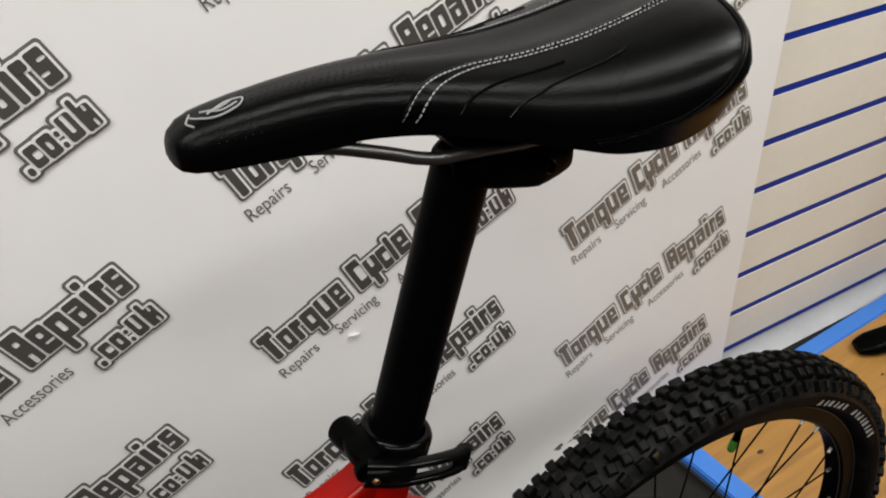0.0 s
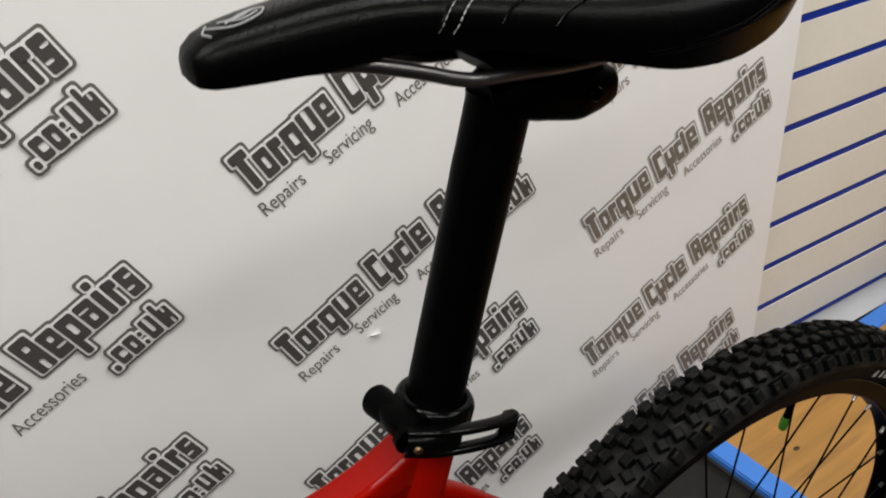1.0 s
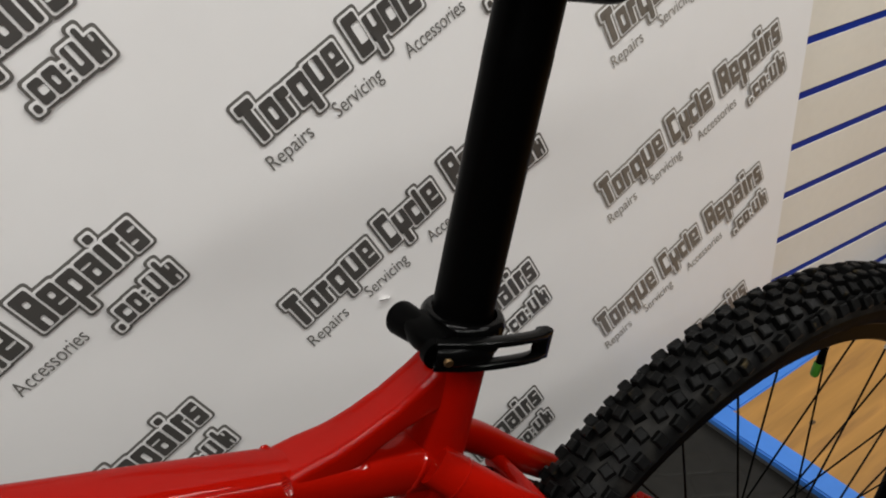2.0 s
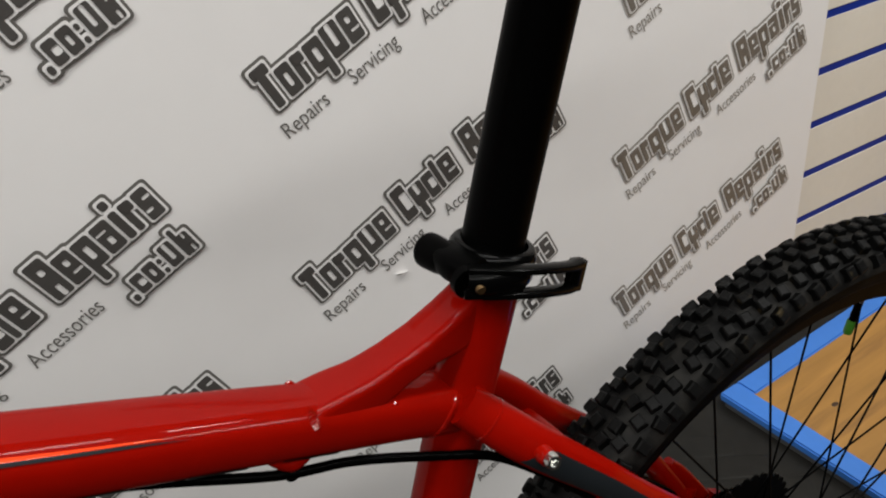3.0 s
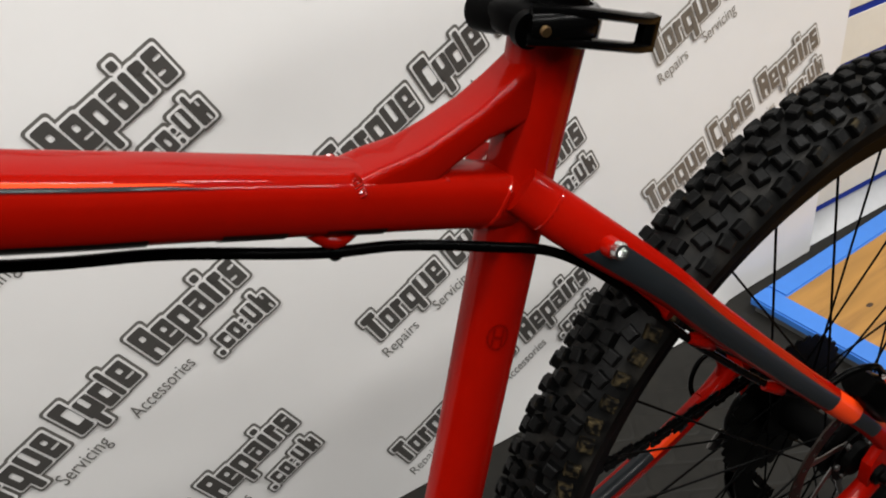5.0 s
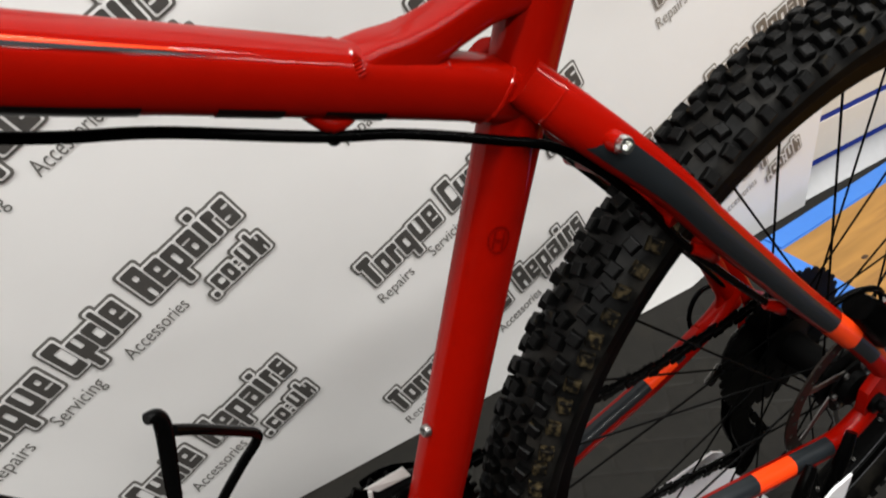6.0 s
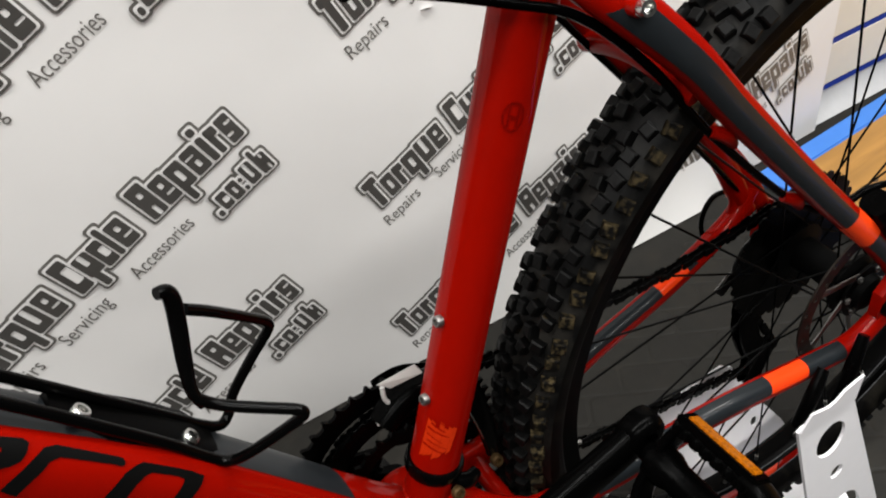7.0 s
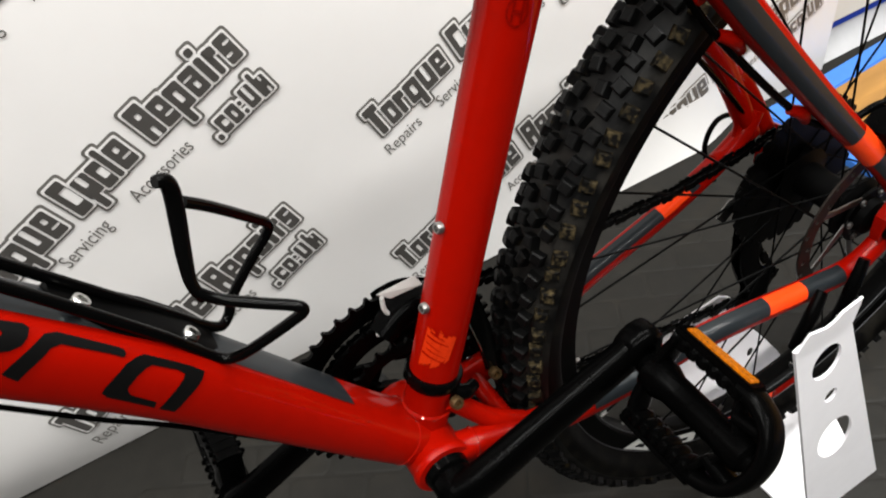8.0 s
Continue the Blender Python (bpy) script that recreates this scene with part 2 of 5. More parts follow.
for wname, size, at in (("wall_south", (7, 0.1, 2.8), (0.5, -4.6, 1.35)), ("wall_west", (0.1, 6.2, 2.8), (-3.0, -1.5, 1.35)), ("wall_east", (0.1, 6.2, 2.8), (4.0, -1.5, 1.35)), ("wall_north", (7, 0.1, 2.8), (0.5, 0.75, 1.35))):
    tagged(part(wname, block(size, at), PAINT, smooth=False), "unseen dark grey wall that closes the room", "wall", kind="structure")


def ceiling_light(x, y, turn, watts):
    """A tube fitting on the ceiling: white tray, two glowing tubes, and the lamp that stands for them."""
    ob = thing("ceiling_light", "white twin-tube ceiling light fitting, switched on", "ceiling light", (x, y, 2.7), "ceiling lights")
    part("tray", block((1.5, 0.2, 0.04), (0, 0, -0.02), bevel=0.008), CEIL, ob)
    for s in (-0.05, 0.05):
        part("tube", rod((-0.72, s, -0.06), (0.72, s, -0.06), 0.013, 12), TUBE, ob, "glowing white fluorescent tube")
    ob.rotation_euler = (0, 0, radians(turn))
    lamp = bpy.data.lights.new("tube_lamp", "AREA")
    lamp.shape, lamp.size, lamp.size_y, lamp.energy, lamp.color = "RECTANGLE", 1.45, 0.16, watts, (1.0, 0.990, 0.955)
    lo = new("tube_lamp", lamp)
    lo.matrix_world = pose(x, y, 2.6, 0, 0, turn)


for lx, ly, watts in ((-1.25, -0.28, 37), (0.45, -0.28, 24), (2.15, -0.28, 38), (-1.25, -1.75, 37), (0.45, -1.75, 28), (2.15, -1.75, 33)):
    ceiling_light(lx, ly, 0, watts)

# ---- the banner and what is printed on it ----
BANNER_YAW = 0.0185
U = Vector((math.cos(BANNER_YAW), math.sin(BANNER_YAW), 0))
NRM = Vector((math.sin(BANNER_YAW), -math.cos(BANNER_YAW), 0))
ORIGIN = Vector((0.1927, 0.4837, 0))
BANNER_EDGE = 0.956


def on_banner(u, z, proud):
    return ORIGIN + U * u + NRM * proud + Vector((0, 0, z))


def foot_swing(u, z):
    """How far the loose foot of the vinyl hangs forward of its plane."""
    low = max(0.0, (0.14 - (z - FLOOR_Z)) / 0.14)
    reach = min(max(0.05 * u, -0.035), 0.031)
    if u > 0.62:
        reach *= max(0.0, (0.73 - u) / 0.11)
    return reach * low * low


banner = thing("banner", "white printed vinyl banner with repeated diagonal shop marks", "banner", ORIGIN)
bm = bmesh.new()
cols, rows_n = 64, 40
grid = []
for i in range(cols + 1):
    u = -1.5 + (BANNER_EDGE + 1.5) * i / cols
    col = []
    for j in range(rows_n + 1):
        z0 = FLOOR_Z + 0.002
        z = z0 + (1.9 - z0) * (j / rows_n) ** 2
        col.append(bm.verts.new(on_banner(u, z, foot_swing(u, z)) - ORIGIN))
    grid.append(col)
for i in range(cols):
    for j in range(rows_n):
        bm.faces.new((grid[i][j], grid[i + 1][j], grid[i + 1][j + 1], grid[i][j + 1]))
ext = bmesh.ops.extrude_face_region(bm, geom=list(bm.faces))
bmesh.ops.translate(bm, verts=[v for v in ext["geom"] if isinstance(v, bmesh.types.BMVert)], vec=-NRM * 0.012)
part("panel", bm, BANNER, banner)

ANGLE = 0.428
A_DIR = U * math.cos(ANGLE) + Vector((0, 0, math.sin(ANGLE)))
B_DIR = U * math.sin(ANGLE) - Vector((0, 0, math.cos(ANGLE)))


def rounded(a0, b0, a1, b1, r, n=4):
    """Outline of a rounded rectangle in the print's own axes."""
    r = min(r, (a1 - a0) / 2 - 1e-5, (b1 - b0) / 2 - 1e-5)
    out = []
    for ca, cb, q in ((a1 - r, b1 - r, 0), (a0 + r, b1 - r, 1), (a0 + r, b0 + r, 2), (a1 - r, b0 + r, 3)):
        for k in range(n + 1):
            t = math.pi / 2 * (q + k / n)
            out.append((ca + r * math.cos(t), cb + r * math.sin(t)))
    return out


def fill(bm, loops, proud):
    edges = []
    for loop in loops:
        vs = [bm.verts.new(A_DIR * a + B_DIR * b + NRM * proud) for a, b in loop]
        edges += [bm.edges.new((vs[i], vs[(i + 1) % len(vs)])) for i in range(len(vs))]
    bmesh.ops.triangle_fill(bm, edges=edges, use_beauty=True)


LOGO = []


def mark(a0, b0, a1, b1, slots, k):
    """One block of the shop's mark: soft border, pale line, dark block with its slots. k sets this block's small lift."""
    e = k * 0.00002
    layers = []
    for name, mat, loops, proud in (("printed_block", INK_SOFT, [rounded(a0 - 0.0056, b0 - 0.0056, a1 + 0.0056, b1 + 0.0056, 0.005)], 0.0010),
                                    ("pale_outline", BANNER, [rounded(a0 - 0.0026, b0 - 0.0026, a1 + 0.0026, b1 + 0.0026, 0.0036)], 0.0020),
                                    ("dark_fill", INK, [rounded(a0, b0, a1, b1, 0.003), *[rounded(*s, 0.0018, 2) for s in slots]], 0.0030)):
        bm = bmesh.new()
        fill(bm, loops, proud + e)
        bmesh.ops.recalc_face_normals(bm, faces=bm.faces)
        me = bpy.data.meshes.new(name)
        bm.to_mesh(me)
        bm.free()
        me.materials.append(mat)
        layers.append((name, me))
    LOGO.append(layers)


def words(text, size, a, b, wide):
    """A printed word in the print's axes, from the built-in font."""
    cu = bpy.data.curves.new(text, "FONT")
    cu.body, cu.size, cu.resolution_u = text, size, 3
    tmp = bpy.data.objects.new(text, cu)
    me = bpy.data.meshes.new_from_object(tmp)
    bpy.data.objects.remove(tmp)
    xs = [v.co.x for v in me.vertices]
    k = wide / (max(xs) - min(xs))
    for v in me.vertices:
        v.co = A_DIR * (a + (v.co.x - min(xs)) * k) + B_DIR * (b - v.co.y) + NRM * 0.0012
    me.materials.append(INK_SOFT)
    return me


def make_logo():
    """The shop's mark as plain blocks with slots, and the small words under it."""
    top, xt, base, desc = 0.0050, 0.0185, 0.0550, 0.0700
    # each block along the mark: its start, its end and the kind of block
    row = [(0.0020, 0.0225, "bar"), (0.0245, 0.0425, "ring"), (0.0450, 0.0600, "hook"), (0.0625, 0.0845, "tail_right"), (0.0870, 0.1085, "cup"), (0.1115, 0.1305, "bent"),
           (0.1485, 0.1670, "open"), (0.1700, 0.1900, "deep_cup"), (0.1915, 0.2075, "notched"), (0.2095, 0.2165, "tall"), (0.2195, 0.2400, "bent"),
           (0.2625, 0.2830, "arch"), (0.2855, 0.3050, "bent"), (0.3075, 0.3280, "tail_left"), (0.3310, 0.3510, "low_ring"), (0.3545, 0.3635, "dotted"), (0.3665, 0.3805, "hook"), (0.3830, 0.4000, "zig")]
    for k, (a0, a1, kind) in enumerate(row, 1):
        w = a1 - a0
        left, right = a0 + w * 0.36, a1 - w * 0.34
        if kind == "bar":
            mark(a0, top - 0.001, a1, top + 0.0115, [], k)
            mark(a0 + w * 0.22, top + 0.004, a1 - w * 0.30, base, [], k + 30)
        elif kind == "ring":
            mark(a0, xt, a1, base, [(left, xt + 0.010, right, base - 0.010)], k)
        elif kind == "hook":
            mark(a0, xt, a0 + w * 0.56, base, [], k)
            mark(a0 + w * 0.2, xt + 0.0002, a1, xt + 0.0125, [], k + 30)
        elif kind == "tail_right":
            mark(a0, xt, a1, base, [(left, xt + 0.010, right, base - 0.010)], k)
            mark(a1 - w * 0.40, base - 0.012, a1, desc, [], k + 30)
        elif kind == "tail_left":
            mark(a0, xt, a1, base, [(left, xt + 0.010, right, base - 0.010)], k)
            mark(a0, base - 0.012, a0 + w * 0.40, desc + 0.002, [], k + 30)
        elif kind == "cup":
            mark(a0, xt - 0.002, a1, base, [(left, xt - 0.0012, right, base - 0.011)], k)
        elif kind == "deep_cup":
            mark(a0, xt, a1, base - 0.004, [(left, xt + 0.0008, right, base - 0.019)], k)
            mark(a0 + w * 0.12, base - 0.014, a0 + w * 0.55, desc, [], k + 30)
        elif kind == "bent":
            mark(a0, xt - 0.002, a1, base, [(left, xt + 0.0065, right, xt + 0.0145), (left, xt + 0.0215, a1 - 0.0008, xt + 0.0250)], k)
        elif kind == "low_ring":
            mark(a0, xt, a1, base, [(left, xt + 0.0185, right, base - 0.0085), (a0 + 0.0008, xt + 0.0095, right, xt + 0.0125)], k)
        elif kind == "open":
            mark(a0, top, a1, base + 0.002, [(a0 + w * 0.40, top + 0.0125, a1 - 0.0008, base - 0.012)], k)
        elif kind == "notched":
            mark(a0, xt, a1, base + 0.001, [(a0 + w * 0.42, xt + 0.0110, a1 - 0.0008, base - 0.0110)], k)
        elif kind == "tall":
            mark(a0, top + 0.004, a1, base + 0.001, [], k)
        elif kind == "arch":
            mark(a0, top, a1, base, [(left, top + 0.0110, right, top + 0.0190), (a0 + w * 0.40, base - 0.0160, a1 - w * 0.34, base - 0.0008)], k)
        elif kind == "dotted":
            mark(a0, top - 0.001, a1, top + 0.009, [], k)
            mark(a0, xt, a1, base, [], k + 30)
        else:
            mark(a0, xt, a1, base + 0.001, [(a0 + w * 0.42, xt + 0.0095, a1 - 0.0008, xt + 0.0135), (a0 + 0.0008, base - 0.0130, a1 - w * 0.42, base - 0.0090)], k)
    for k, (a0, a1, b0, b1, kind) in enumerate([(0.3110, 0.3175, 0.1045, 0.1135, ""), (0.3210, 0.3345, 0.0865, 0.1110, "open"), (0.3370, 0.3515, 0.0860, 0.1115, "ring"), (0.3538, 0.3588, 0.0905, 0.0970, ""), (0.3538, 0.3588, 0.1045, 0.1115, ""), (0.3625, 0.3780, 0.0810, 0.1115, "cup"), (0.3815, 0.3870, 0.0735, 0.1130, ""), (0.3855, 0.3975, 0.0850, 0.1130, "arch")], 60):
        w = a1 - a0
        slots = []
        if kind == "open":
            slots = [(a0 + w * 0.38, b0 + 0.0080, a1 - 0.0006, b1 - 0.0080)]
        elif kind == "ring":
            slots = [(a0 + w * 0.36, b0 + 0.0075, a1 - w * 0.36, b1 - 0.0075)]
        elif kind == "cup":
            slots = [(a0 + w * 0.36, b0 + 0.0006, a1 - w * 0.34, b1 - 0.0080)]
        elif kind == "arch":
            slots = [(a0 + w * 0.46, b1 - 0.0100, a1 - w * 0.28, b1 - 0.0006), (a0 + w * 0.40, b0 + 0.0006, a1 - w * 0.36, b0 + 0.0080)]
        mark(a0, b0, a1, b1, slots, k)
    for text, a, b, wide in (("Repairs", -0.0050, 0.0900, 0.0605), ("Servicing", 0.0885, 0.0930, 0.0690), ("Accessories", 0.1955, 0.0955, 0.0895)):
        LOGO.append([("printed_word", words(text, 0.0275, a, b, wide))])


make_logo()
# the marks repeat in columns, each a little lower than the one before
# right column: glare and soft focus put into the colour as paler inks
INK_HAZED = {INK: material("haze_paled_print", (0.148, 0.130, 0.110), 0.42, grain=0.15, scale=90, bump=0), INK_SOFT: material("haze_paled_grey_print", (0.262, 0.240, 0.212), 0.42, grain=0.12, scale=90, bump=0)}
HAZED_LOGO = []
for layers in LOGO:
    HAZED_LOGO.append([])
    for name, me in layers:
        # worn: mesh copy that takes the haze-paled inks
        worn = me.copy()
        if worn.materials[0] in INK_HAZED:
            worn.materials[0] = INK_HAZED[worn.materials[0]]
        HAZED_LOGO[-1].append((name, worn))
for i in (-1, 0, 1):
    for j in range(-3, 2):
        spot = U * (-0.0043 + 0.4996 * i) + Vector((0, 0, 0.7856 + 0.2479 * j - 0.0187 * i))
        for layers in HAZED_LOGO if i == 1 else LOGO:
            base_ob = None
            for name, me in layers:
                ob = new(name, me)
                ob.parent = base_ob or banner
                if not base_ob:
                    ob.matrix_local = Matrix.Translation(spot)
                    base_ob = ob
                    ob["label"] = ("haze-paled " if i == 1 else "") + ("charcoal block of the outlined shop mark" if name == "printed_block" else "small grey printed word")

# a small peeled nick in the vinyl
bm = bmesh.new()
nick = []
for k in range(7):
    a = k / 6
    p = U * (0.1265 + 0.0165 * a) + Vector((0, 0, 0.4790 - 0.0015 * a))
    h = 0.0030 * math.sin(math.pi * min(a * 1.15, 1.0)) + 0.0008
    nick.append([bm.verts.new(p + Vector((0, 0, f * h)) + NRM * (0.0006 + 0.0038 * (f + 0.6) * math.sin(math.pi * a))) for f in (-0.6, 0.2, 1.0)])
for a, b in zip(nick, nick[1:]):
    for q in range(2):
        bm.faces.new((a[q], b[q], b[q + 1], a[q + 1]))
ext = bmesh.ops.extrude_face_region(bm, geom=list(bm.faces))
bmesh.ops.translate(bm, verts=[v for v in ext["geom"] if isinstance(v, bmesh.types.BMVert)], vec=NRM * 0.0005)
part("peeled_nick", bm, BANNER, banner, "small curled nick in the white vinyl")

# ---- slat wall beside the banner ----
WALL_U, WALL_N = Vector((0.99989, -0.0150, 0)), Vector((-0.0150, -0.99989, 0))
slat_wall = thing("slat_wall", "cream slatted display wall with blue inserts in the grooves", "slat wall", (0.2, 0.555, 0), kind="structure")
PITCH, LOWEST, X0, X1 = 0.1016, -0.0186, -1.6, 3.2


def wall_strip(name, z0, z1, back, thick, mat, label=""):
    bm = bmesh.new()
    vs = []
    for u in (X0, X1):
        for d in (back, back - thick):
            for z in (z0, z1):
                vs.append(bm.verts.new(WALL_U * u - WALL_N * d + Vector((0, 0, z))))
    for f in ((0, 1, 3, 2), (4, 6, 7, 5), (0, 4, 5, 1), (2, 3, 7, 6), (0, 2, 6, 4), (1, 5, 7, 3)):
        bm.faces.new([vs[i] for i in f])
    return part(name, bm, mat, slat_wall, label, smooth=False)


for k in range(20):
    z = LOWEST + PITCH * k
    wall_strip("slat_board", z + 0.0077, z + PITCH - 0.0077, 0.016, 0.016, CREAM)
    wall_strip("groove_insert", z - 0.0075, z + 0.0075, 0.016, 0.0145, NAVY, "deep blue plastic groove insert")
bm = bmesh.new()
rows = []
for k in range(7):
    f = k / 6
    rows.append([bm.verts.new(WALL_U * u - WALL_N * (0.004 - 0.032 * f ** 2.2) + Vector((0, 0, LOWEST - 0.0077 + (FLOOR_Z - LOWEST + 0.0077) * f))) for u in (X0, X1)])
rows.append([bm.verts.new(WALL_U * u - WALL_N * 0.016 + Vector((0, 0, FLOOR_Z))) for u in (X0, X1)])
rows.append([bm.verts.new(WALL_U * u - WALL_N * 0.016 + Vector((0, 0, LOWEST - 0.0077))) for u in (X0, X1)])
for k in range(9):
    a, b = rows[k], rows[(k + 1) % 9]
    bm.faces.new((a[0], a[1], b[1], b[0]))
bm.faces.new([r[0] for r in rows])
bm.faces.new([r[1] for r in reversed(rows)])
part("skirting", bm, SKIRT, slat_wall, "pale grey coved skirting")

# ---- low plinth with a blue rim ----
plinth = thing("display_plinth", "low plywood display plinth edged in bright blue", "plinth", (0.926, 0.456, FLOOR_Z))
plinth.rotation_euler = (0, 0, 0.045)
PT, WIDE, DEEP, RIM_L, RIM_B = -0.045, 2.05, 1.65, 0.047, 0.042
TOP = PT - FLOOR_Z
part("top_board", block((WIDE - RIM_L - 0.01, DEEP - RIM_B - 0.01, 0.02), (RIM_L - 0.01 + (WIDE - RIM_L) / 2, -RIM_B + 0.01 - (DEEP - RIM_B) / 2, TOP - 0.014)), WOOD, plinth, "pale plywood board with small knots", smooth=False)
for kx, ky, kr in ((0.1330, -0.1492, 0.0062), (0.33, -0.42, 0.004), (0.52, -0.16, 0.0035)):
    bm = bmesh.new()
    bmesh.ops.create_cone(bm, cap_ends=True, segments=14, radius1=kr, radius2=kr * 0.8, depth=0.001, matrix=Matrix.Translation((kx, ky, TOP - 0.0037)) @ Matrix.Diagonal((1.35, 0.8, 1, 1)))
    part("knot", bm, KNOT, plinth, "small dark knot in the plywood")
part("rim", block((RIM_L, DEEP, 0.018), (RIM_L / 2, -DEEP / 2, TOP - 0.009), bevel=0.003), BLUE, plinth, "bright blue painted rim")
part("rim", block((WIDE - RIM_L, RIM_B, 0.018), ((WIDE + RIM_L) / 2, -RIM_B / 2, TOP - 0.009), bevel=0.003), BLUE, plinth, "bright blue painted rim")
part("kick_board", block((0.03, DEEP - 0.02, TOP - 0.018), (0.020, -DEEP / 2, (TOP - 0.018) / 2)), KICK, plinth, "dark grey plinth side", smooth=False)

# ---- the bicycle ----
bike = thing("mountain_bike", "red and slate hardtail mountain bike with black parts", "bicycle", (0, 0, 0))
BB = Vector((0.006, 0, 0.345))
HUB = Vector((0.432, 0, 0.350))


def on_seat(z, y=0.0, fwd=0.0):
    """A point of the seat tube's axis at height z, moved forward across it by fwd."""
    return Vector((0.023 + (z - 0.393) * 0.3368 - fwd * 0.948, y, z + fwd * 0.319))


class Tube:
    """A frame tube whose skin can be addressed by its length (0 to 1) and the angle round it: 90 is its upper side, 180 its near side."""

    def __init__(self, pts, rad, square=2.4, k=8):
        self.pts, self.rad = dense([Vector(p) for p in pts], rad, k)
        self.square = square
        acc = [0.0]
        for a, b in zip(self.pts, self.pts[1:]):
            acc.append(acc[-1] + (b - a).length)
        self.at = [v / acc[-1] for v in acc]
        self.length = acc[-1]

    def mesh(self, seg=32):
        return sweep(self.pts, self.rad, seg, square=self.square)

    def skin(self, s, deg, lift=0.0):
        i = max(j for j in range(len(self.at) - 1) if self.at[j] <= max(s, 0.0))
        u = (s - self.at[i]) / (self.at[i + 1] - self.at[i])
        p = self.pts[i].lerp(self.pts[i + 1], u)
        r = [self.rad[i][q] * (1 - u) + self.rad[i + 1][q] * u + lift for q in (0, 1)]
        d = (self.pts[min(i + 2, len(self.pts) - 1)] - self.pts[max(i - 1, 0)]).normalized()
        side = Vector((0, 1, 0))
        side = (side - d * side.dot(d)).normalized()
        other = d.cross(side)
        c, t = math.cos(radians(deg)), math.sin(radians(deg))
        c, t = math.copysign(abs(c) ** (2 / self.square), c), math.copysign(abs(t) ** (2 / self.square), t)
        return p + side * (r[0] * c) + other * (r[1] * t)

    def decal(self, quads, lift=0.0005, n=10, m=8, bm=None):
        """Painted patches: each quad is four (length, angle) corners, in order."""
        bm = bm or bmesh.new()
        for a, b, c, d in quads:
            grid = []
            for i in range(n + 1):
                u = i / n
                row = []
                for j in range(m + 1):
                    v = j / m
                    s = (a[0] * (1 - u) + b[0] * u) * (1 - v) + (d[0] * (1 - u) + c[0] * u) * v
                    g = (a[1] * (1 - u) + b[1] * u) * (1 - v) + (d[1] * (1 - u) + c[1] * u) * v
                    row.append(bm.verts.new(self.skin(s, g, lift)))
                grid.append(row)
            for i in range(n):
                for j in range(m):
                    bm.faces.new((grid[i][j], grid[i + 1][j], grid[i + 1][j + 1], grid[i][j + 1]))
        return bm

    def find(self, x):
        """The length at which the tube's axis passes x."""
        return min(((abs(p.x - x), a) for p, a in zip(self.pts, self.at)))[1]


def weld(name, tube, s, parent, tilt=0.0, r=0.0021, a0=0, a1=360, lift=-0.0006):
    """A bead of overlapping weld ripples round a tube."""
    bm = bmesh.new()
    pts = []
    n = 44
    for k in range(n + (0 if a1 - a0 == 360 else 1)):
        g = a0 + (a1 - a0) * k / n
        pts.append(tube.skin(min(max(s + tilt * math.cos(radians(g - 90)), 0.001), 0.999), g, lift))
    rad = [r * (1.12 if k % 2 else 0.86) for k in range(len(pts))]
    sweep(pts, rad, 8, bm, closed=a1 - a0 == 360, up=(0.3, 0.5, 0.8))
    return part(name, bm, WELD_RED, parent)


seat_t = Tube([on_seat(0.352), on_seat(0.45), on_seat(0.60), on_seat(0.74), on_seat(0.806)], [0.0176, 0.0174, 0.0174, 0.0176, 0.0190], 2.0)
frame_ob = part("frame", seat_t.mesh(), RED, bike, "welded alloy frame in glossy red with slate panels")
top_t = Tube([(-0.42, 0, 0.9605), (-0.25, 0, 0.8885), (-0.075, 0, 0.8150), (-0.025, 0, 0.7947), (0.040, 0, 0.7676), (0.09, 0, 0.7468), (0.142, 0, 0.724)],
             [(0.0215, 0.0168), (0.0215, 0.0168), (0.0205, 0.0164), (0.0200, 0.0160), (0.0185, 0.0158), (0.0175, 0.0157), (0.0165, 0.0155)], 2.8)
part("top_tube", top_t.mesh(), RED, frame_ob)
gus_t = Tube([(0.0450, 0, 0.7662), (0.062, 0, 0.7680), (0.080, 0, 0.7686), (0.098, 0, 0.7730), (0.116, 0, 0.7776), (0.134, 0, 0.7815), (0.150, 0, 0.7850)],
             [(0.0160, 0.0118), (0.0152, 0.0110), (0.0140, 0.0104), (0.0130, 0.0088), (0.0128, 0.0088), (0.0130, 0.0120), (0.0135, 0.0165)], 5.5)
part("gusset", gus_t.mesh(), RED, frame_ob)
down_t = Tube([(-0.4159, 0, 0.8783), (-0.2959, 0, 0.7393), (-0.1849, 0, 0.6068), (-0.1305, 0, 0.5397), (-0.0927, 0, 0.4851), (-0.0559, 0, 0.4301), (-0.0208, 0, 0.3787), (0.004, 0, 0.348)],
              [(0.0255, 0.0240), (0.0255, 0.0240), (0.0258, 0.0243), (0.0258, 0.0243), (0.0258, 0.0225), (0.0260, 0.0200), (0.0260, 0.0190), (0.0255, 0.0190)], 2.6)
part("down_tube", down_t.mesh(), RED, frame_ob)
part("bottom_bracket_shell", turned([(0.015, -0.0365), (0.0215, -0.0365), (0.0228, -0.0350), (0.0230, -0.031), (0.0218, -0.029), (0.0220, 0.029), (0.0230, 0.031), (0.0228, 0.0350), (0.0215, 0.0365), (0.015, 0.0365)], 40, centre=BB), RED, frame_ob)
part("bottom_bracket_cup", turned([(0.0, -0.048), (0.008, -0.048), (0.0095, -0.045), (0.0162, -0.0425), (0.0172, -0.0370), (0.0, -0.0368)], 32, centre=BB), GLOSS_BLACK, frame_ob, "black bottom bracket cup")
stays, chains = [], []
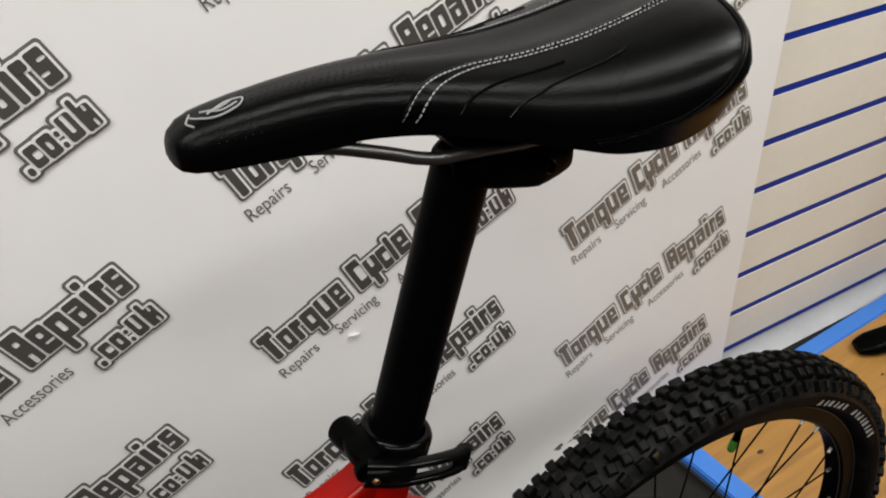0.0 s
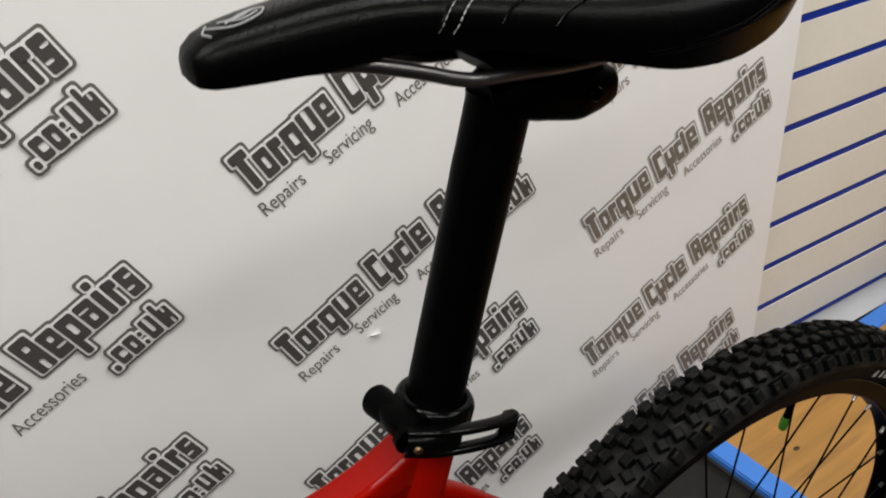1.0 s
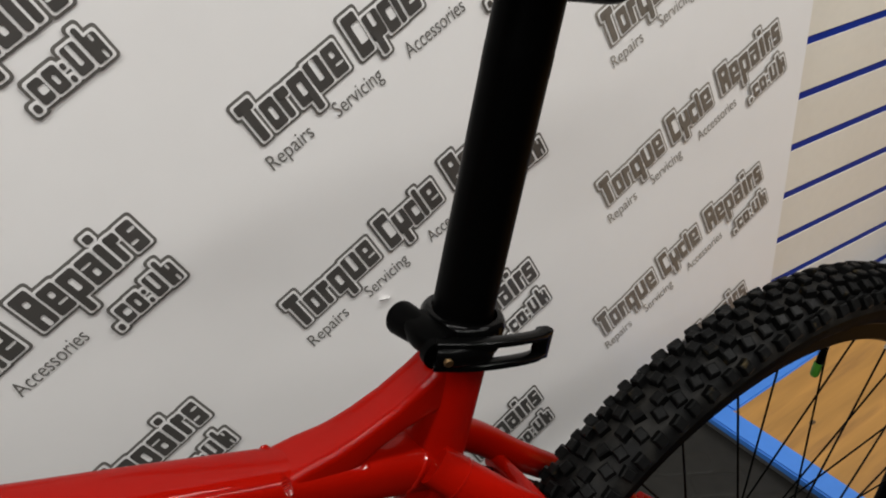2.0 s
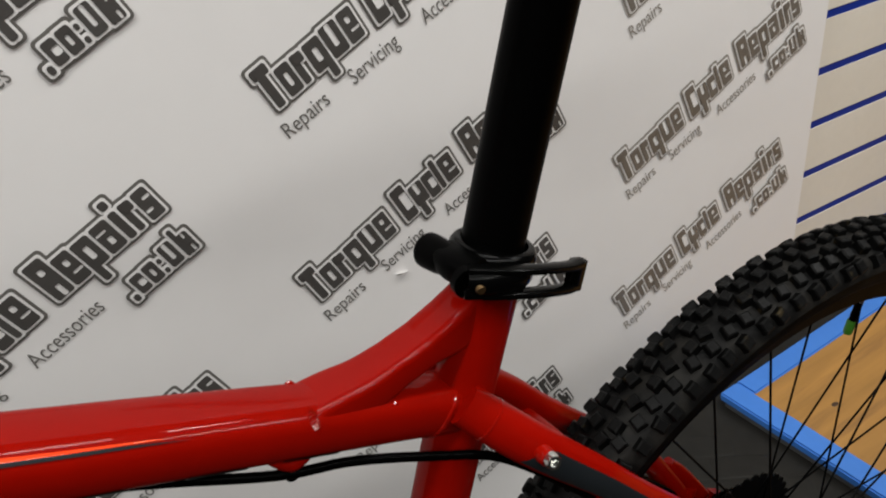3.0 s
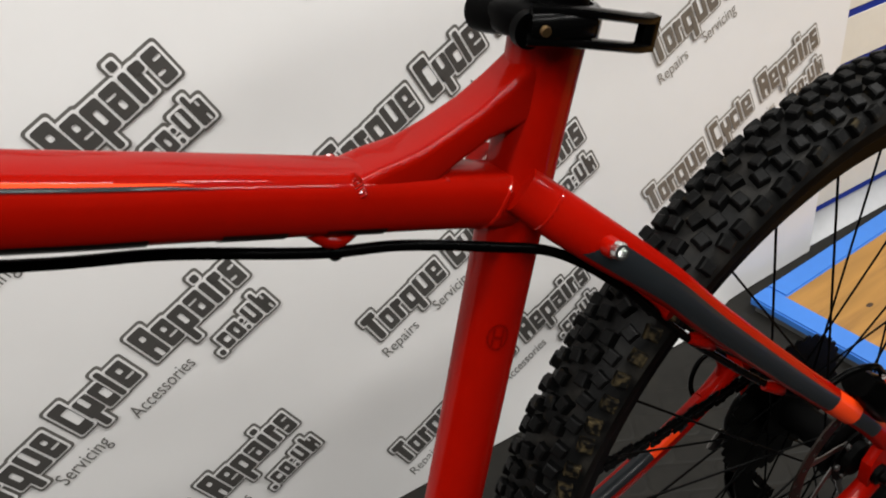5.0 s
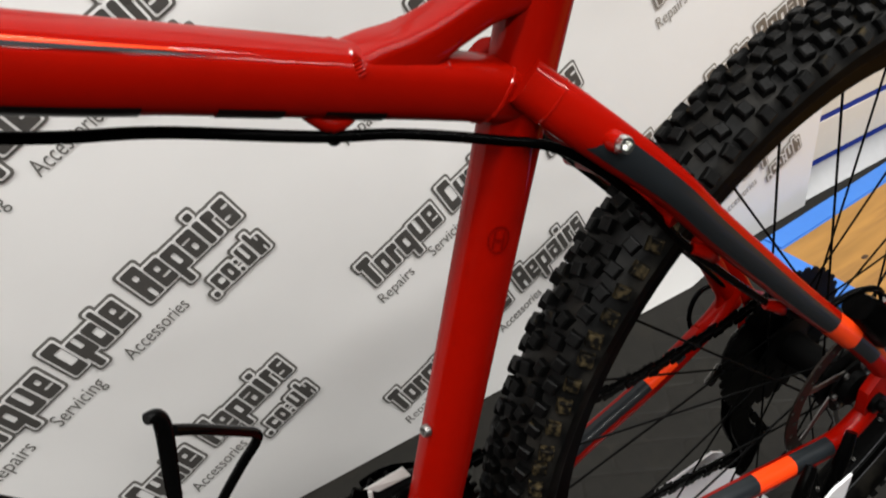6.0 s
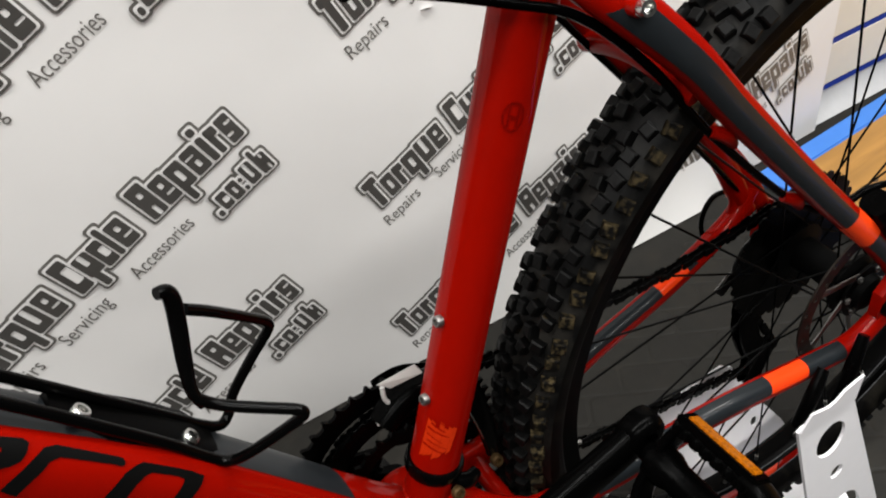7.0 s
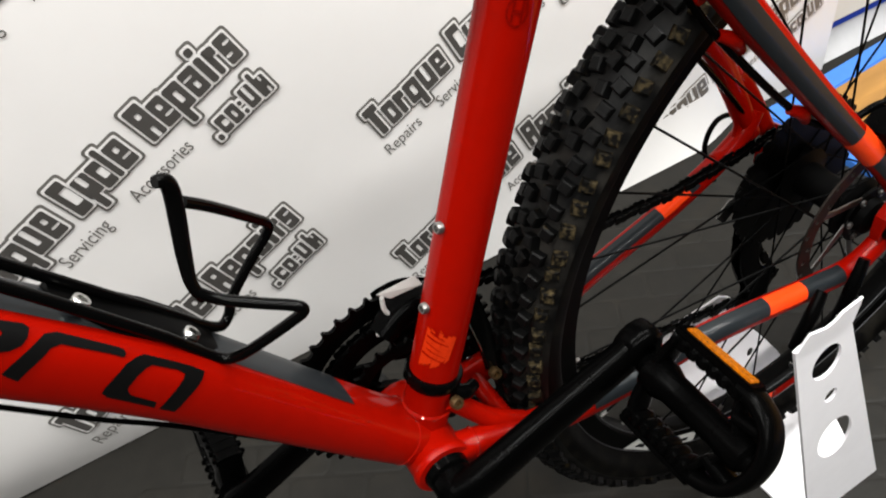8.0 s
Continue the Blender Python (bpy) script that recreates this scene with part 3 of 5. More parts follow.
for s in (-1, 1):
    low = [(0.3215, s * 0.055, 0.5193), (0.403, s * 0.060, 0.4293), (0.440, s * 0.064, 0.382)] if s < 0 else [(0.3215, 0.055, 0.5220), (0.362, 0.0595, 0.4610), (0.401, 0.063, 0.3900)]
    st_t = Tube([(0.128, s * 0.016, 0.7405), (0.146, s * 0.0295, 0.7200), (0.1645, s * 0.0390, 0.7000), (0.1965, s * 0.0470, 0.6653), (0.2337, s * 0.050, 0.6199), *low],
                [(0.0105, 0.0122), (0.0105, 0.0130), (0.0102, 0.0126), (0.0096, 0.0114), (0.0090, 0.0110), (0.0085, 0.0102), (0.0080, 0.0098), (0.0075, 0.0095)], 2.4)
    part("seat_stay", st_t.mesh(20), RED, frame_ob)
    if s < 0:
        line = [(0.012, -0.026, 0.347), (0.085, -0.036, 0.330), (0.16, -0.046, 0.330), (0.24, -0.054, 0.338), (0.355, -0.058, 0.318), (0.405, -0.061, 0.314), (0.435, -0.064, 0.335)]
    else:
        line = [(0.012, 0.026, 0.345), (0.085, 0.036, 0.326), (0.16, 0.047, 0.331), (0.211, 0.053, 0.341), (0.300, 0.057, 0.361), (0.376, 0.060, 0.390), (0.400, 0.062, 0.418)]
    ch_t = Tube(line, [(0.0115, 0.0135), (0.0105, 0.0125), (0.0095, 0.0117), (0.0090, 0.0108), (0.0090, 0.0102), (0.0090, 0.0100), (0.0080, 0.0098)], 2.5)
    part("chain_stay", ch_t.mesh(20), RED, frame_ob)
    part("dropout", plate([(0.420, 0.366), (0.436, 0.384), (0.450, 0.374), (0.456, 0.348), (0.448, 0.328), (0.428, 0.326), (0.420, 0.345)], [], s * 0.064 - 0.0045, s * 0.064 + 0.0045), RED, frame_ob)
    stays.append(st_t)
    chains.append(ch_t)
# welds
weld("weld_bead", top_t, 0.955, frame_ob, 0.012, 0.0019, lift=-0.0011)
weld("weld_bead", gus_t, 0.03, frame_ob, 0.0, 0.0030, 4, 176, -0.0004)
for s in (-1, 1):
    pts, _ = dense([Vector(p) for p in ((0.046, 0.0160 * s, 0.7742), (0.058, 0.0152 * s, 0.7668), (0.070, 0.0147 * s, 0.7628), (0.084, 0.0136 * s, 0.7592), (0.092, 0.0124 * s, 0.7590))], [1] * 5, 6)
    part("weld_bead", sweep(pts, [0.0018 * (1.12 if k % 2 else 0.88) for k in range(len(pts))], 8), WELD_RED, frame_ob)
weld("weld_bead", stays[0], 0.036, frame_ob, 0.0, 0.0013, lift=-0.0009)
weld("weld_bead", down_t, 0.965, frame_ob, 0.0, 0.0014, lift=-0.0008)
weld("weld_bead", seat_t, 0.055, frame_ob, 0.0, 0.0022)
weld("weld_bead", chains[0], 0.05, frame_ob, 0.0, 0.0018)
bridge = [(0.205, -0.046, 0.640), (0.200, 0, 0.652), (0.205, 0.046, 0.640)]
part("seat_stay_bridge", sweep(bridge, [0.007, 0.0075, 0.007], 14, smooth_path=5, up=(0, 0, 1)), RED, frame_ob)
for line, rad in (([(0.366, 0.0600, 0.470), (0.384, 0.0610, 0.448), (0.404, 0.0620, 0.418), (0.424, 0.0640, 0.384)], [(0.0050, 0.0085), (0.0045, 0.0080), (0.0040, 0.0075), (0.0040, 0.0085)]),
                  ([(0.364, 0.0598, 0.462), (0.375, 0.0605, 0.434), (0.3835, 0.0610, 0.412), (0.3800, 0.0610, 0.395), (0.366, 0.0605, 0.3875), (0.354, 0.0600, 0.3850)], [(0.0050, 0.0080), (0.0042, 0.0075), (0.0040, 0.0075), (0.0040, 0.0078), (0.0042, 0.0075), (0.0045, 0.0070)])):
    part("dropout_leg", sweep(line, rad, 16, square=2.8, smooth_path=5), RED, frame_ob)
part("chain_stay_bridge", sweep([(0.070, -0.034, 0.331), (0.070, 0.034, 0.331)], 0.0075, 14, up=(0, 0, 1)), RED, frame_ob)
part("shell_gusset", sweep([(0.028, -0.014, 0.385), (0.040, -0.016, 0.368), (0.056, -0.022, 0.348), (0.078, -0.032, 0.338)], [0.0065, 0.0075, 0.008, 0.007], 14, smooth_path=5), RED, frame_ob)

# painted panels and marks
s0, s1 = top_t.find(-0.42), top_t.find(-0.012)
part("stripe", top_t.decal([((s0, 112), (s1 - 0.03, 138), (s1 - 0.02, 141), (s0, 146))], n=40, m=6), NEON, frame_ob, "neon orange tapering stripe")
part("stripe", top_t.decal([((s0, 146.5), (s1 - 0.06, 141.5), (s1, 147), (s0, 157))], n=40, m=6), GREY, frame_ob, "thin slate grey stripe")
for a, b in ((-0.085, -0.035), (-0.008, 0.016), (0.036, 0.060)):
    sa, sb = top_t.find(a), top_t.find(b)
    part("under_mark", top_t.decal([((sa, 206), (sb, 206), (sb, 252), (sa, 252))]), BLACK_DECAL, frame_ob, "black painted mark under the tube")
g0, g1 = down_t.find(-0.40), down_t.find(-0.057)
part("slate_panel", down_t.decal([((g0, 25), (g1, 25), (g1 + 0.012, 112), (g0, 112))], n=40, m=12), GREY, frame_ob, "slate grey panel along the upper side")


# black slanted shapes on the near flank, as (length, angle) along both rims of each stroke
RING_OUT = [(0.656, 190.0), (0.616, 186.5), (0.61, 183.0), (0.61, 178.5), (0.616, 150.5), (0.622, 139.5), (0.628, 133.5), (0.668, 135.0), (0.68, 137.5), (0.68, 149.5), (0.674, 191.0)]
RING_IN = [(0.654, 183.0), (0.632, 181.0), (0.628, 179.5), (0.626, 177.0), (0.628, 161.5), (0.632, 151.0), (0.636, 145.5), (0.658, 145.0), (0.664, 147.5), (0.664, 155.0), (0.66, 190.5)]
ARCH_OUT = [(0.54, 180.0), (0.552, 143.0), (0.556, 131.5), (0.564, 126.5), (0.608, 131.0), (0.612, 132.5), (0.614, 136.5)]
ARCH_IN = [(0.552, 183.0), (0.56, 157.0), (0.562, 147.5), (0.568, 140.5), (0.606, 141.5), (0.612, 143.0), (0.614, 141.5)]
BOWL_OUT = [(0.518, 126.0), (0.542, 124.0), (0.546, 128.0), (0.546, 139.5), (0.544, 150.0), (0.538, 158.0), (0.524, 166.0)]
BOWL_IN = [(0.518, 136.0), (0.526, 135.0), (0.528, 136.0), (0.53, 139.0), (0.53, 142.0), (0.528, 146.0), (0.52, 152.5)]
for rim_a, rim_b in ((RING_OUT, RING_IN), (ARCH_OUT, ARCH_IN), (BOWL_OUT, BOWL_IN)):
    quads = [(rim_a[k], rim_a[k + 1], rim_b[k + 1], rim_b[k]) for k in range(len(rim_a) - 1)]
    part("flank_mark", down_t.decal(quads, lift=0.0006, n=6, m=5), BLACK_DECAL, frame_ob, "plain slanted black paint mark")
for st_t, ch_t, near in zip(stays, chains, (180, 0)):
    a, b, c, d = st_t.find(0.156), st_t.find(0.352), st_t.find(0.382), st_t.find(0.418)
    lo, hi = (160, 222) if near == 180 else (-42, 20)
    part("slate_panel", st_t.decal([((a, lo + 30), (a + 0.02, lo), (a + 0.02, hi), (a - 0.01, hi)), ((a + 0.02, lo), (b, lo), (b, hi), (a + 0.02, hi))], lift=0.0008, n=40), GREY, frame_ob, "slate grey panel")
    part("neon_band", st_t.decal([((b, lo - 40), (c, lo - 40), (c, hi + 40), (b, hi + 40))]), NEON, frame_ob, "neon orange band")
    part("slate_panel", st_t.decal([((c, lo), (d, lo), (d, hi), (c, hi))]), GREY, frame_ob, "slate grey panel")
    a, b, c, d = [ch_t.find(x) for x in ((0.13, 0.295, 0.345, 0.392) if near == 180 else (0.13, 0.286, 0.320, 0.336))]
    lo, hi = (75, 178) if near == 180 else (80, 158)
    part("slate_panel", ch_t.decal([((a, lo), (b, lo), (b, hi), (a, hi))], n=30), GREY, frame_ob, "slate grey panel")
    part("neon_band", ch_t.decal([((b, lo), (c, lo), (c, hi), (b, hi))]), NEON, frame_ob, "neon orange band")
    part("slate_panel", ch_t.decal([((c, lo), (d, lo), (d, hi), (c, hi))]), GREY, frame_ob, "slate grey panel")
rng = random.Random(3)
quads = []
for k in range(7):
    g, w = 103 + 9.5 * k, 9.5
    s0, s1 = 0.150 + 0.0015 * k + 0.010 * rng.random(), 0.218 - 0.0010 * k + 0.014 * rng.random()
    quads.append(((s0, g), (s1, g + 7), (s1 - 0.004, g + 7 + w), (s0 + 0.006, g + w)))
torn = part("torn_mark", seat_t.decal(quads, n=6, m=3), PATCH, frame_ob, "torn-edged orange-red mark low on the seat tube")
quads = []
for k in range(6):
    s0, g0, g1, w = 0.166 + 0.0100 * k + 0.004 * rng.random(), 106 + 14 * rng.random(), 140 + 30 * rng.random(), 0.0022 + 0.0020 * rng.random()
    quads.append(((s0 + 0.010, g0), (s0 + 0.010 + w, g0), (s0 + w * 0.4, g1), (s0, g1)))
part("streak", seat_t.decal(quads, lift=0.0010, n=5, m=3), RED, torn)
ring = [((0.668 + 0.018 * math.cos(t) * f, 160 + 20 * math.sin(t) * f)) for f in (1, 0.80) for t in [2 * math.pi * k / 16 for k in range(16)]]
quads = [(ring[k], ring[(k + 1) % 16], ring[16 + (k + 1) % 16], ring[16 + k]) for k in range(16)]
round_mark = part("round_mark", seat_t.decal(quads, n=2, m=2), material("dark_red_ink", (0.150, 0.0016, 0.0004), 0.42, spec=0.03, grain=0.4, scale=500, bump=0), frame_ob, "small dark round mark on the seat tube")
quads = [((0.656, 150), (0.680, 150), (0.680, 154), (0.656, 154)), ((0.656, 166), (0.680, 166), (0.680, 170), (0.656, 170)), ((0.665, 154), (0.670, 154), (0.670, 166), (0.665, 166))]
part("mark_stroke", seat_t.decal(quads, n=2, m=2), round_mark.data.materials[0], round_mark)

# small hardware on the frame
for z in (0.5260, 0.4668):
    bolt("bottle_boss_bolt", on_seat(z, -0.002, 0.0178), (-0.948, -0.1, 0.319), 0.0038, 0.0040, DULL, frame_ob, "silver bottle boss bolt")
bolt("stay_bolt", Vector((0.1580, -0.0505, 0.7085)), (-0.12, -0.95, 0.25), 0.0047, 0.0065, STEEL, frame_ob, "silver socket bolt on the seat stay")
part("stay_boss", turned([(0.0, -0.004), (0.0048, -0.004), (0.0054, 0.0), (0.0054, 0.006)], 18, centre=(0.1574, -0.0475, 0.7087)), RED, frame_ob)
part("cable_stop", sweep([(0.023, -0.008, 0.7605), (0.032, -0.011, 0.7525), (0.043, -0.008, 0.7520)], [(0.004, 0.003), (0.005, 0.004), (0.004, 0.003)], 12, smooth_path=4), RED, frame_ob)
part("cable_clip", turned([(0.0029, -0.0022), (0.0038, -0.0022), (0.0038, 0.0022), (0.0029, 0.0022)], 16, centre=(0.031, -0.0125, 0.7480), loop=True), PLASTIC, frame_ob)
for x, y, z in ((0.232, -0.043, 0.602), (0.303, -0.047, 0.520)):
    part("hose_guide", sweep([(x - 0.010, y, z + 0.006), (x, y - 0.003, z), (x + 0.010, y, z - 0.012)], [0.0035, 0.005, 0.0035], 10, smooth_path=3), RED, frame_ob)
part("rear_brake_hose", sweep([(-0.42, 0.020, 0.928), (-0.20, 0.018, 0.832), (-0.085, 0.014, 0.783), (-0.034, 0.004, 0.7690), (0.024, -0.012, 0.7503), (0.062, -0.014, 0.7372), (0.105, -0.022, 0.7200), (0.140, -0.030, 0.7030), (0.178, -0.040, 0.664), (0.225, -0.042, 0.603), (0.303, -0.047, 0.518), (0.345, -0.052, 0.490), (0.372, -0.060, 0.500), (0.398, -0.064, 0.492), (0.412, -0.064, 0.470)],
     0.0027, 12, smooth_path=8), PLASTIC, bike, "black rear brake hose under the top tube")
part("gear_cable", sweep([(-0.42, 0.018, 0.952), (-0.20, 0.018, 0.860), (-0.034, 0.018, 0.790), (0.031, 0.018, 0.763), (0.10, 0.018, 0.730), (0.150, 0.022, 0.694), (0.20, 0.035, 0.640), (0.26, 0.043, 0.570), (0.34, 0.050, 0.475), (0.40, 0.060, 0.40)], 0.0024, 10, smooth_path=8), PLASTIC, bike, "black gear cable behind the top tube")
part("gear_cable_loop", sweep([(0.366, 0.066, 0.352), (0.357, 0.074, 0.388), (0.368, 0.076, 0.411), (0.391, 0.077, 0.409), (0.431, 0.077, 0.386), (0.450, 0.076, 0.345)], 0.0024, 10, smooth_path=8), PLASTIC, bike, "black gear cable loop behind the wheel")

# ---- seat post, clamp, saddle ----
POST_R = 0.0169
part("seat_post", sweep([on_seat(z, 0, 0.0010) for z in (0.78, 0.80, 0.900, 0.942, 0.943, 0.953, 0.954, 0.985)], [POST_R] * 4 + [POST_R + 0.00015] * 2 + [POST_R] * 2, 36), ANODISED, bike, "matt black seat post")
head = part("post_head", sweep([(0.209, 0, 0.989), (0.219, 0, 0.988), (0.236, 0, 0.987), (0.262, 0, 0.980), (0.285, 0, 0.977)], [(0.012, 0.008), (0.018, 0.013), (0.022, 0.016), (0.022, 0.016), (0.015, 0.010)], 24, square=3, smooth_path=5), ANODISED, bike, "black forged saddle clamp")
part("clamp_cap", sweep([(0.208, 0, 1.006), (0.217, 0, 1.0115), (0.232, 0, 1.0125), (0.257, 0, 1.006), (0.285, 0, 0.995)], [(0.018, 0.005), (0.026, 0.007), (0.028, 0.008), (0.028, 0.008), (0.018, 0.006)], 24, square=3, smooth_path=5), ANODISED, head)
bolt("clamp_bolt", (0.262, -0.0225, 0.982), (0, -1, 0), 0.004, 0.003, GLOSS_BLACK, head)

ax = Vector((0.319, 0, 0.948))
collar_bm = bmesh.new()
quat = Vector((0, 0, 1)).rotation_difference(ax).to_matrix().to_4x4()
turned([(0.0193, -0.0085), (0.0225, -0.0085), (0.0235, -0.006), (0.0235, 0.006), (0.0222, 0.0085), (0.0205, 0.0098), (0.0182, 0.0098), (0.0182, 0.0085), (0.0195, 0.007)], 48, collar_bm, axis="Z", loop=True)
bmesh.ops.transform(collar_bm, matrix=Matrix.Translation(on_seat(0.811)) @ quat, verts=collar_bm.verts)
collar = part("seat_clamp", collar_bm, GLOSS_BLACK, bike, "glossy black quick-release seat clamp")
part("clamp_lug", sweep([(0.142, -0.021, 0.8205), (0.1385, -0.008, 0.8215), (0.1395, 0.006, 0.8205)], [(0.0070, 0.0085), (0.0078, 0.0092), (0.0070, 0.0085)], 18, square=3, smooth_path=4, up=(0, 0, 1)), ANODISED, collar)
part("clamp_nut", sweep([(0.1388, -0.004, 0.8205), (0.1375, 0.005, 0.820), (0.1362, 0.0145, 0.8196), (0.1358, 0.0168, 0.8195), (0.1355, 0.0185, 0.8194)], [0.0078, 0.0092, 0.0097, 0.0094, 0.0078], 24, smooth_path=2, up=(0, 0, 1)), ANODISED, collar, "black knurled clamp nut")
lever_pts = [(0.133, -0.027, 0.8240), (0.150, -0.0345, 0.8200), (0.170, -0.0355, 0.8125), (0.188, -0.0335, 0.8052), (0.1965, -0.031, 0.8026)]
bm = bmesh.new()
sweep([Vector(p) + Vector((0.001, 0, 0.0061)) for p in lever_pts], [(0.0038, 0.0023)] * 5, 12, bm, square=3, smooth_path=5)
sweep([Vector(p) + Vector((-0.003, 0, -0.0061)) for p in lever_pts], [(0.0038, 0.0023)] * 5, 12, bm, square=3, smooth_path=5)
sweep([Vector(lever_pts[4]) + Vector((0.0005, 0, 0.0078)), Vector(lever_pts[4]) + Vector((-0.0045, 0, -0.0078))], [(0.0050, 0.0036)] * 2, 12, bm, square=3, up=(1, 0, 0))
sweep([lever_pts[0], (0.142, -0.0315, 0.8220), (0.152, -0.0348, 0.8193), (0.159, -0.0354, 0.8165)], [(0.0056, 0.0060), (0.0062, 0.0070), (0.0042, 0.0064), (0.0030, 0.0052)], 16, bm, square=2.2, smooth_path=4)
part("lever", bm, GLOSS_BLACK, collar, "slotted black quick-release lever")
part("lever_pivot", sweep([(0.1374, -0.0290, 0.8160), (0.1386, -0.0290, 0.8302)], 0.0030, 18, up=(0, 1, 0)), BRASS, collar, "worn brass pivot pin")
part("cam_screw", sweep([(0.1355, -0.0335, 0.8222), (0.1350, -0.0356, 0.8218)], [0.0027, 0.0022], 16, up=(0, 0, 1)), BRASS, collar, "worn brass cam screw")
part("pivot_washer", sweep([(0.136, -0.019, 0.8195), (0.1355, -0.024, 0.8195)], 0.0082, 22, up=(0, 0, 1)), ANODISED, collar)


def saddle_raw(x):
    tab = [(0.0750, 0.002, 1.0385, 0.004), (0.0760, 0.0065, 1.0420, 0.0095), (0.078, 0.0108, 1.0450, 0.0140), (0.083, 0.0145, 1.0485, 0.0185), (0.091, 0.0172, 1.0510, 0.0215), (0.108, 0.0195, 1.053, 0.0245), (0.132, 0.0215, 1.0548, 0.0280), (0.155, 0.0245, 1.0550, 0.0268),
           (0.183, 0.031, 1.0530, 0.0280), (0.215, 0.042, 1.0490, 0.0312), (0.247, 0.056, 1.0465, 0.0382), (0.278, 0.069, 1.0475, 0.0482), (0.306, 0.0770, 1.0510, 0.0520), (0.333, 0.0785, 1.055, 0.0490),
           (0.352, 0.0730, 1.057, 0.0400), (0.364, 0.060, 1.057, 0.0300), (0.3715, 0.034, 1.056, 0.0170)]
    for a, b in zip(tab, tab[1:]):
        if x <= b[0]:
            u = max(0.0, (x - a[0]) / (b[0] - a[0]))
            u = u * u * (3 - 2 * u) * 0.35 + u * 0.65
            return [a[k] * (1 - u) + b[k] * u for k in (1, 2, 3)]
    return list(tab[-1][1:])


def saddle_section(x):
    """Half width, top height and skirt depth of the saddle at x, eased so that its outline has no corners."""
    reach = min(0.010, max(0.0, (x - 0.10) * 0.2), max(0.0, (0.3715 - x) * 0.7))
    near_by = [saddle_raw(x + reach * f) for f in (-1, -0.5, 0, 0.5, 1)]
    return [sum(p[k] for p in near_by) / 5 for k in range(3)]


def saddle_point(x, v, lift=0.0):
    """A point of the saddle's skin; v runs from -1 (near skirt) over 0 (ridge) to 1."""
    w, top, deep = saddle_section(x)
    a = abs(v)
    y = w * math.sin(min(a * 1.22, 1.0) * math.pi / 2) ** 0.92
    drop = deep * (max(0.0, a - 0.08) / 0.92) ** 1.9
    tuck = w * 0.10 * max(0.0, a - 0.8) / 0.2
    dip = 0.0016 * math.exp(-((a - 0.13) / 0.10) ** 2) * min(1.0, max(0.0, (x - 0.16) / 0.05))
    return Vector((x, math.copysign(max(y - tuck, 0), v), top - drop + dip + lift))


bm = bmesh.new()
xs = [0.0750, 0.0753, 0.0757, 0.0762, 0.077, 0.078, 0.0800, 0.083, 0.086, 0.089] + [0.094 + 0.007 * k for k in range(36)] + [0.346, 0.352, 0.357, 0.361, 0.365, 0.3685, 0.3705, 0.3715]
rings = []
for x in xs:
    ring = [bm.verts.new(saddle_point(x, -1 + 2 * k / 48)) for k in range(49)]
    w, top, deep = saddle_section(x)
    ring += [bm.verts.new((x, w * 0.75 * f, top - deep + min(0.005, deep * 0.25) + min(0.006, deep * 0.2) * (1 - abs(f)))) for f in (0.9, 0.45, 0, -0.45, -0.9)]
    rings.append(ring)
for a, b in zip(rings, rings[1:]):
    for k in range(len(a)):
        j = (k + 1) % len(a)
        bm.faces.new((a[k], a[j], b[j], b[k]))
bm.faces.new(rings[0])
bm.faces.new(rings[-1])
saddle = part("saddle", bm, LEATHER, bike, "black vinyl saddle with pale double stitching")
for s in (-1, 1):
    part("saddle_rail", sweep([(0.112, s * 0.011, 1.030), (0.140, s * 0.015, 1.026), (0.165, s * 0.020, 1.018), (0.190, s * 0.022, 1.0080), (0.215, s * 0.022, 1.0040), (0.255, s * 0.022, 0.9990), (0.285, s * 0.026, 1.003), (0.325, s * 0.036, 1.022)], 0.0034, 14, smooth_path=6), RAIL, saddle, "dark satin steel saddle rail")


def along(ctrl, n):
    """(x, v) points of a smooth line over the saddle."""
    p, _ = dense([Vector((a, b, 0)) for a, b in ctrl], [1] * len(ctrl), n)
    return [(q.x, q.y) for q in p]


def stitch(ctrl, gap, parent):
    """A row of short raised threads."""
    pts = along(ctrl, 60)
    acc, last, bm, on = 0.0, None, bmesh.new(), True
    run = []
    for x, v in pts:
        p = saddle_point(x, v, 0.0004)
        if last is not None:
            acc += (p - last).length
        last = p
        if acc % gap < gap * 0.74:
            run.append(p)
        else:
            if len(run) > 1:
                sweep(run, 0.00036, 5, bm, up=(0.2, 0.3, 0.9))
            run = []
    return part("stitching", bm, THREAD, parent, "pale grey stitching thread")


def piping(ctrl, r, parent, name="seam"):
    return part(name, sweep([saddle_point(x, v, 0.0002) for x, v in along(ctrl, 14)], r, 8, up=(0.2, 0.3, 0.9)), LEATHER, parent)


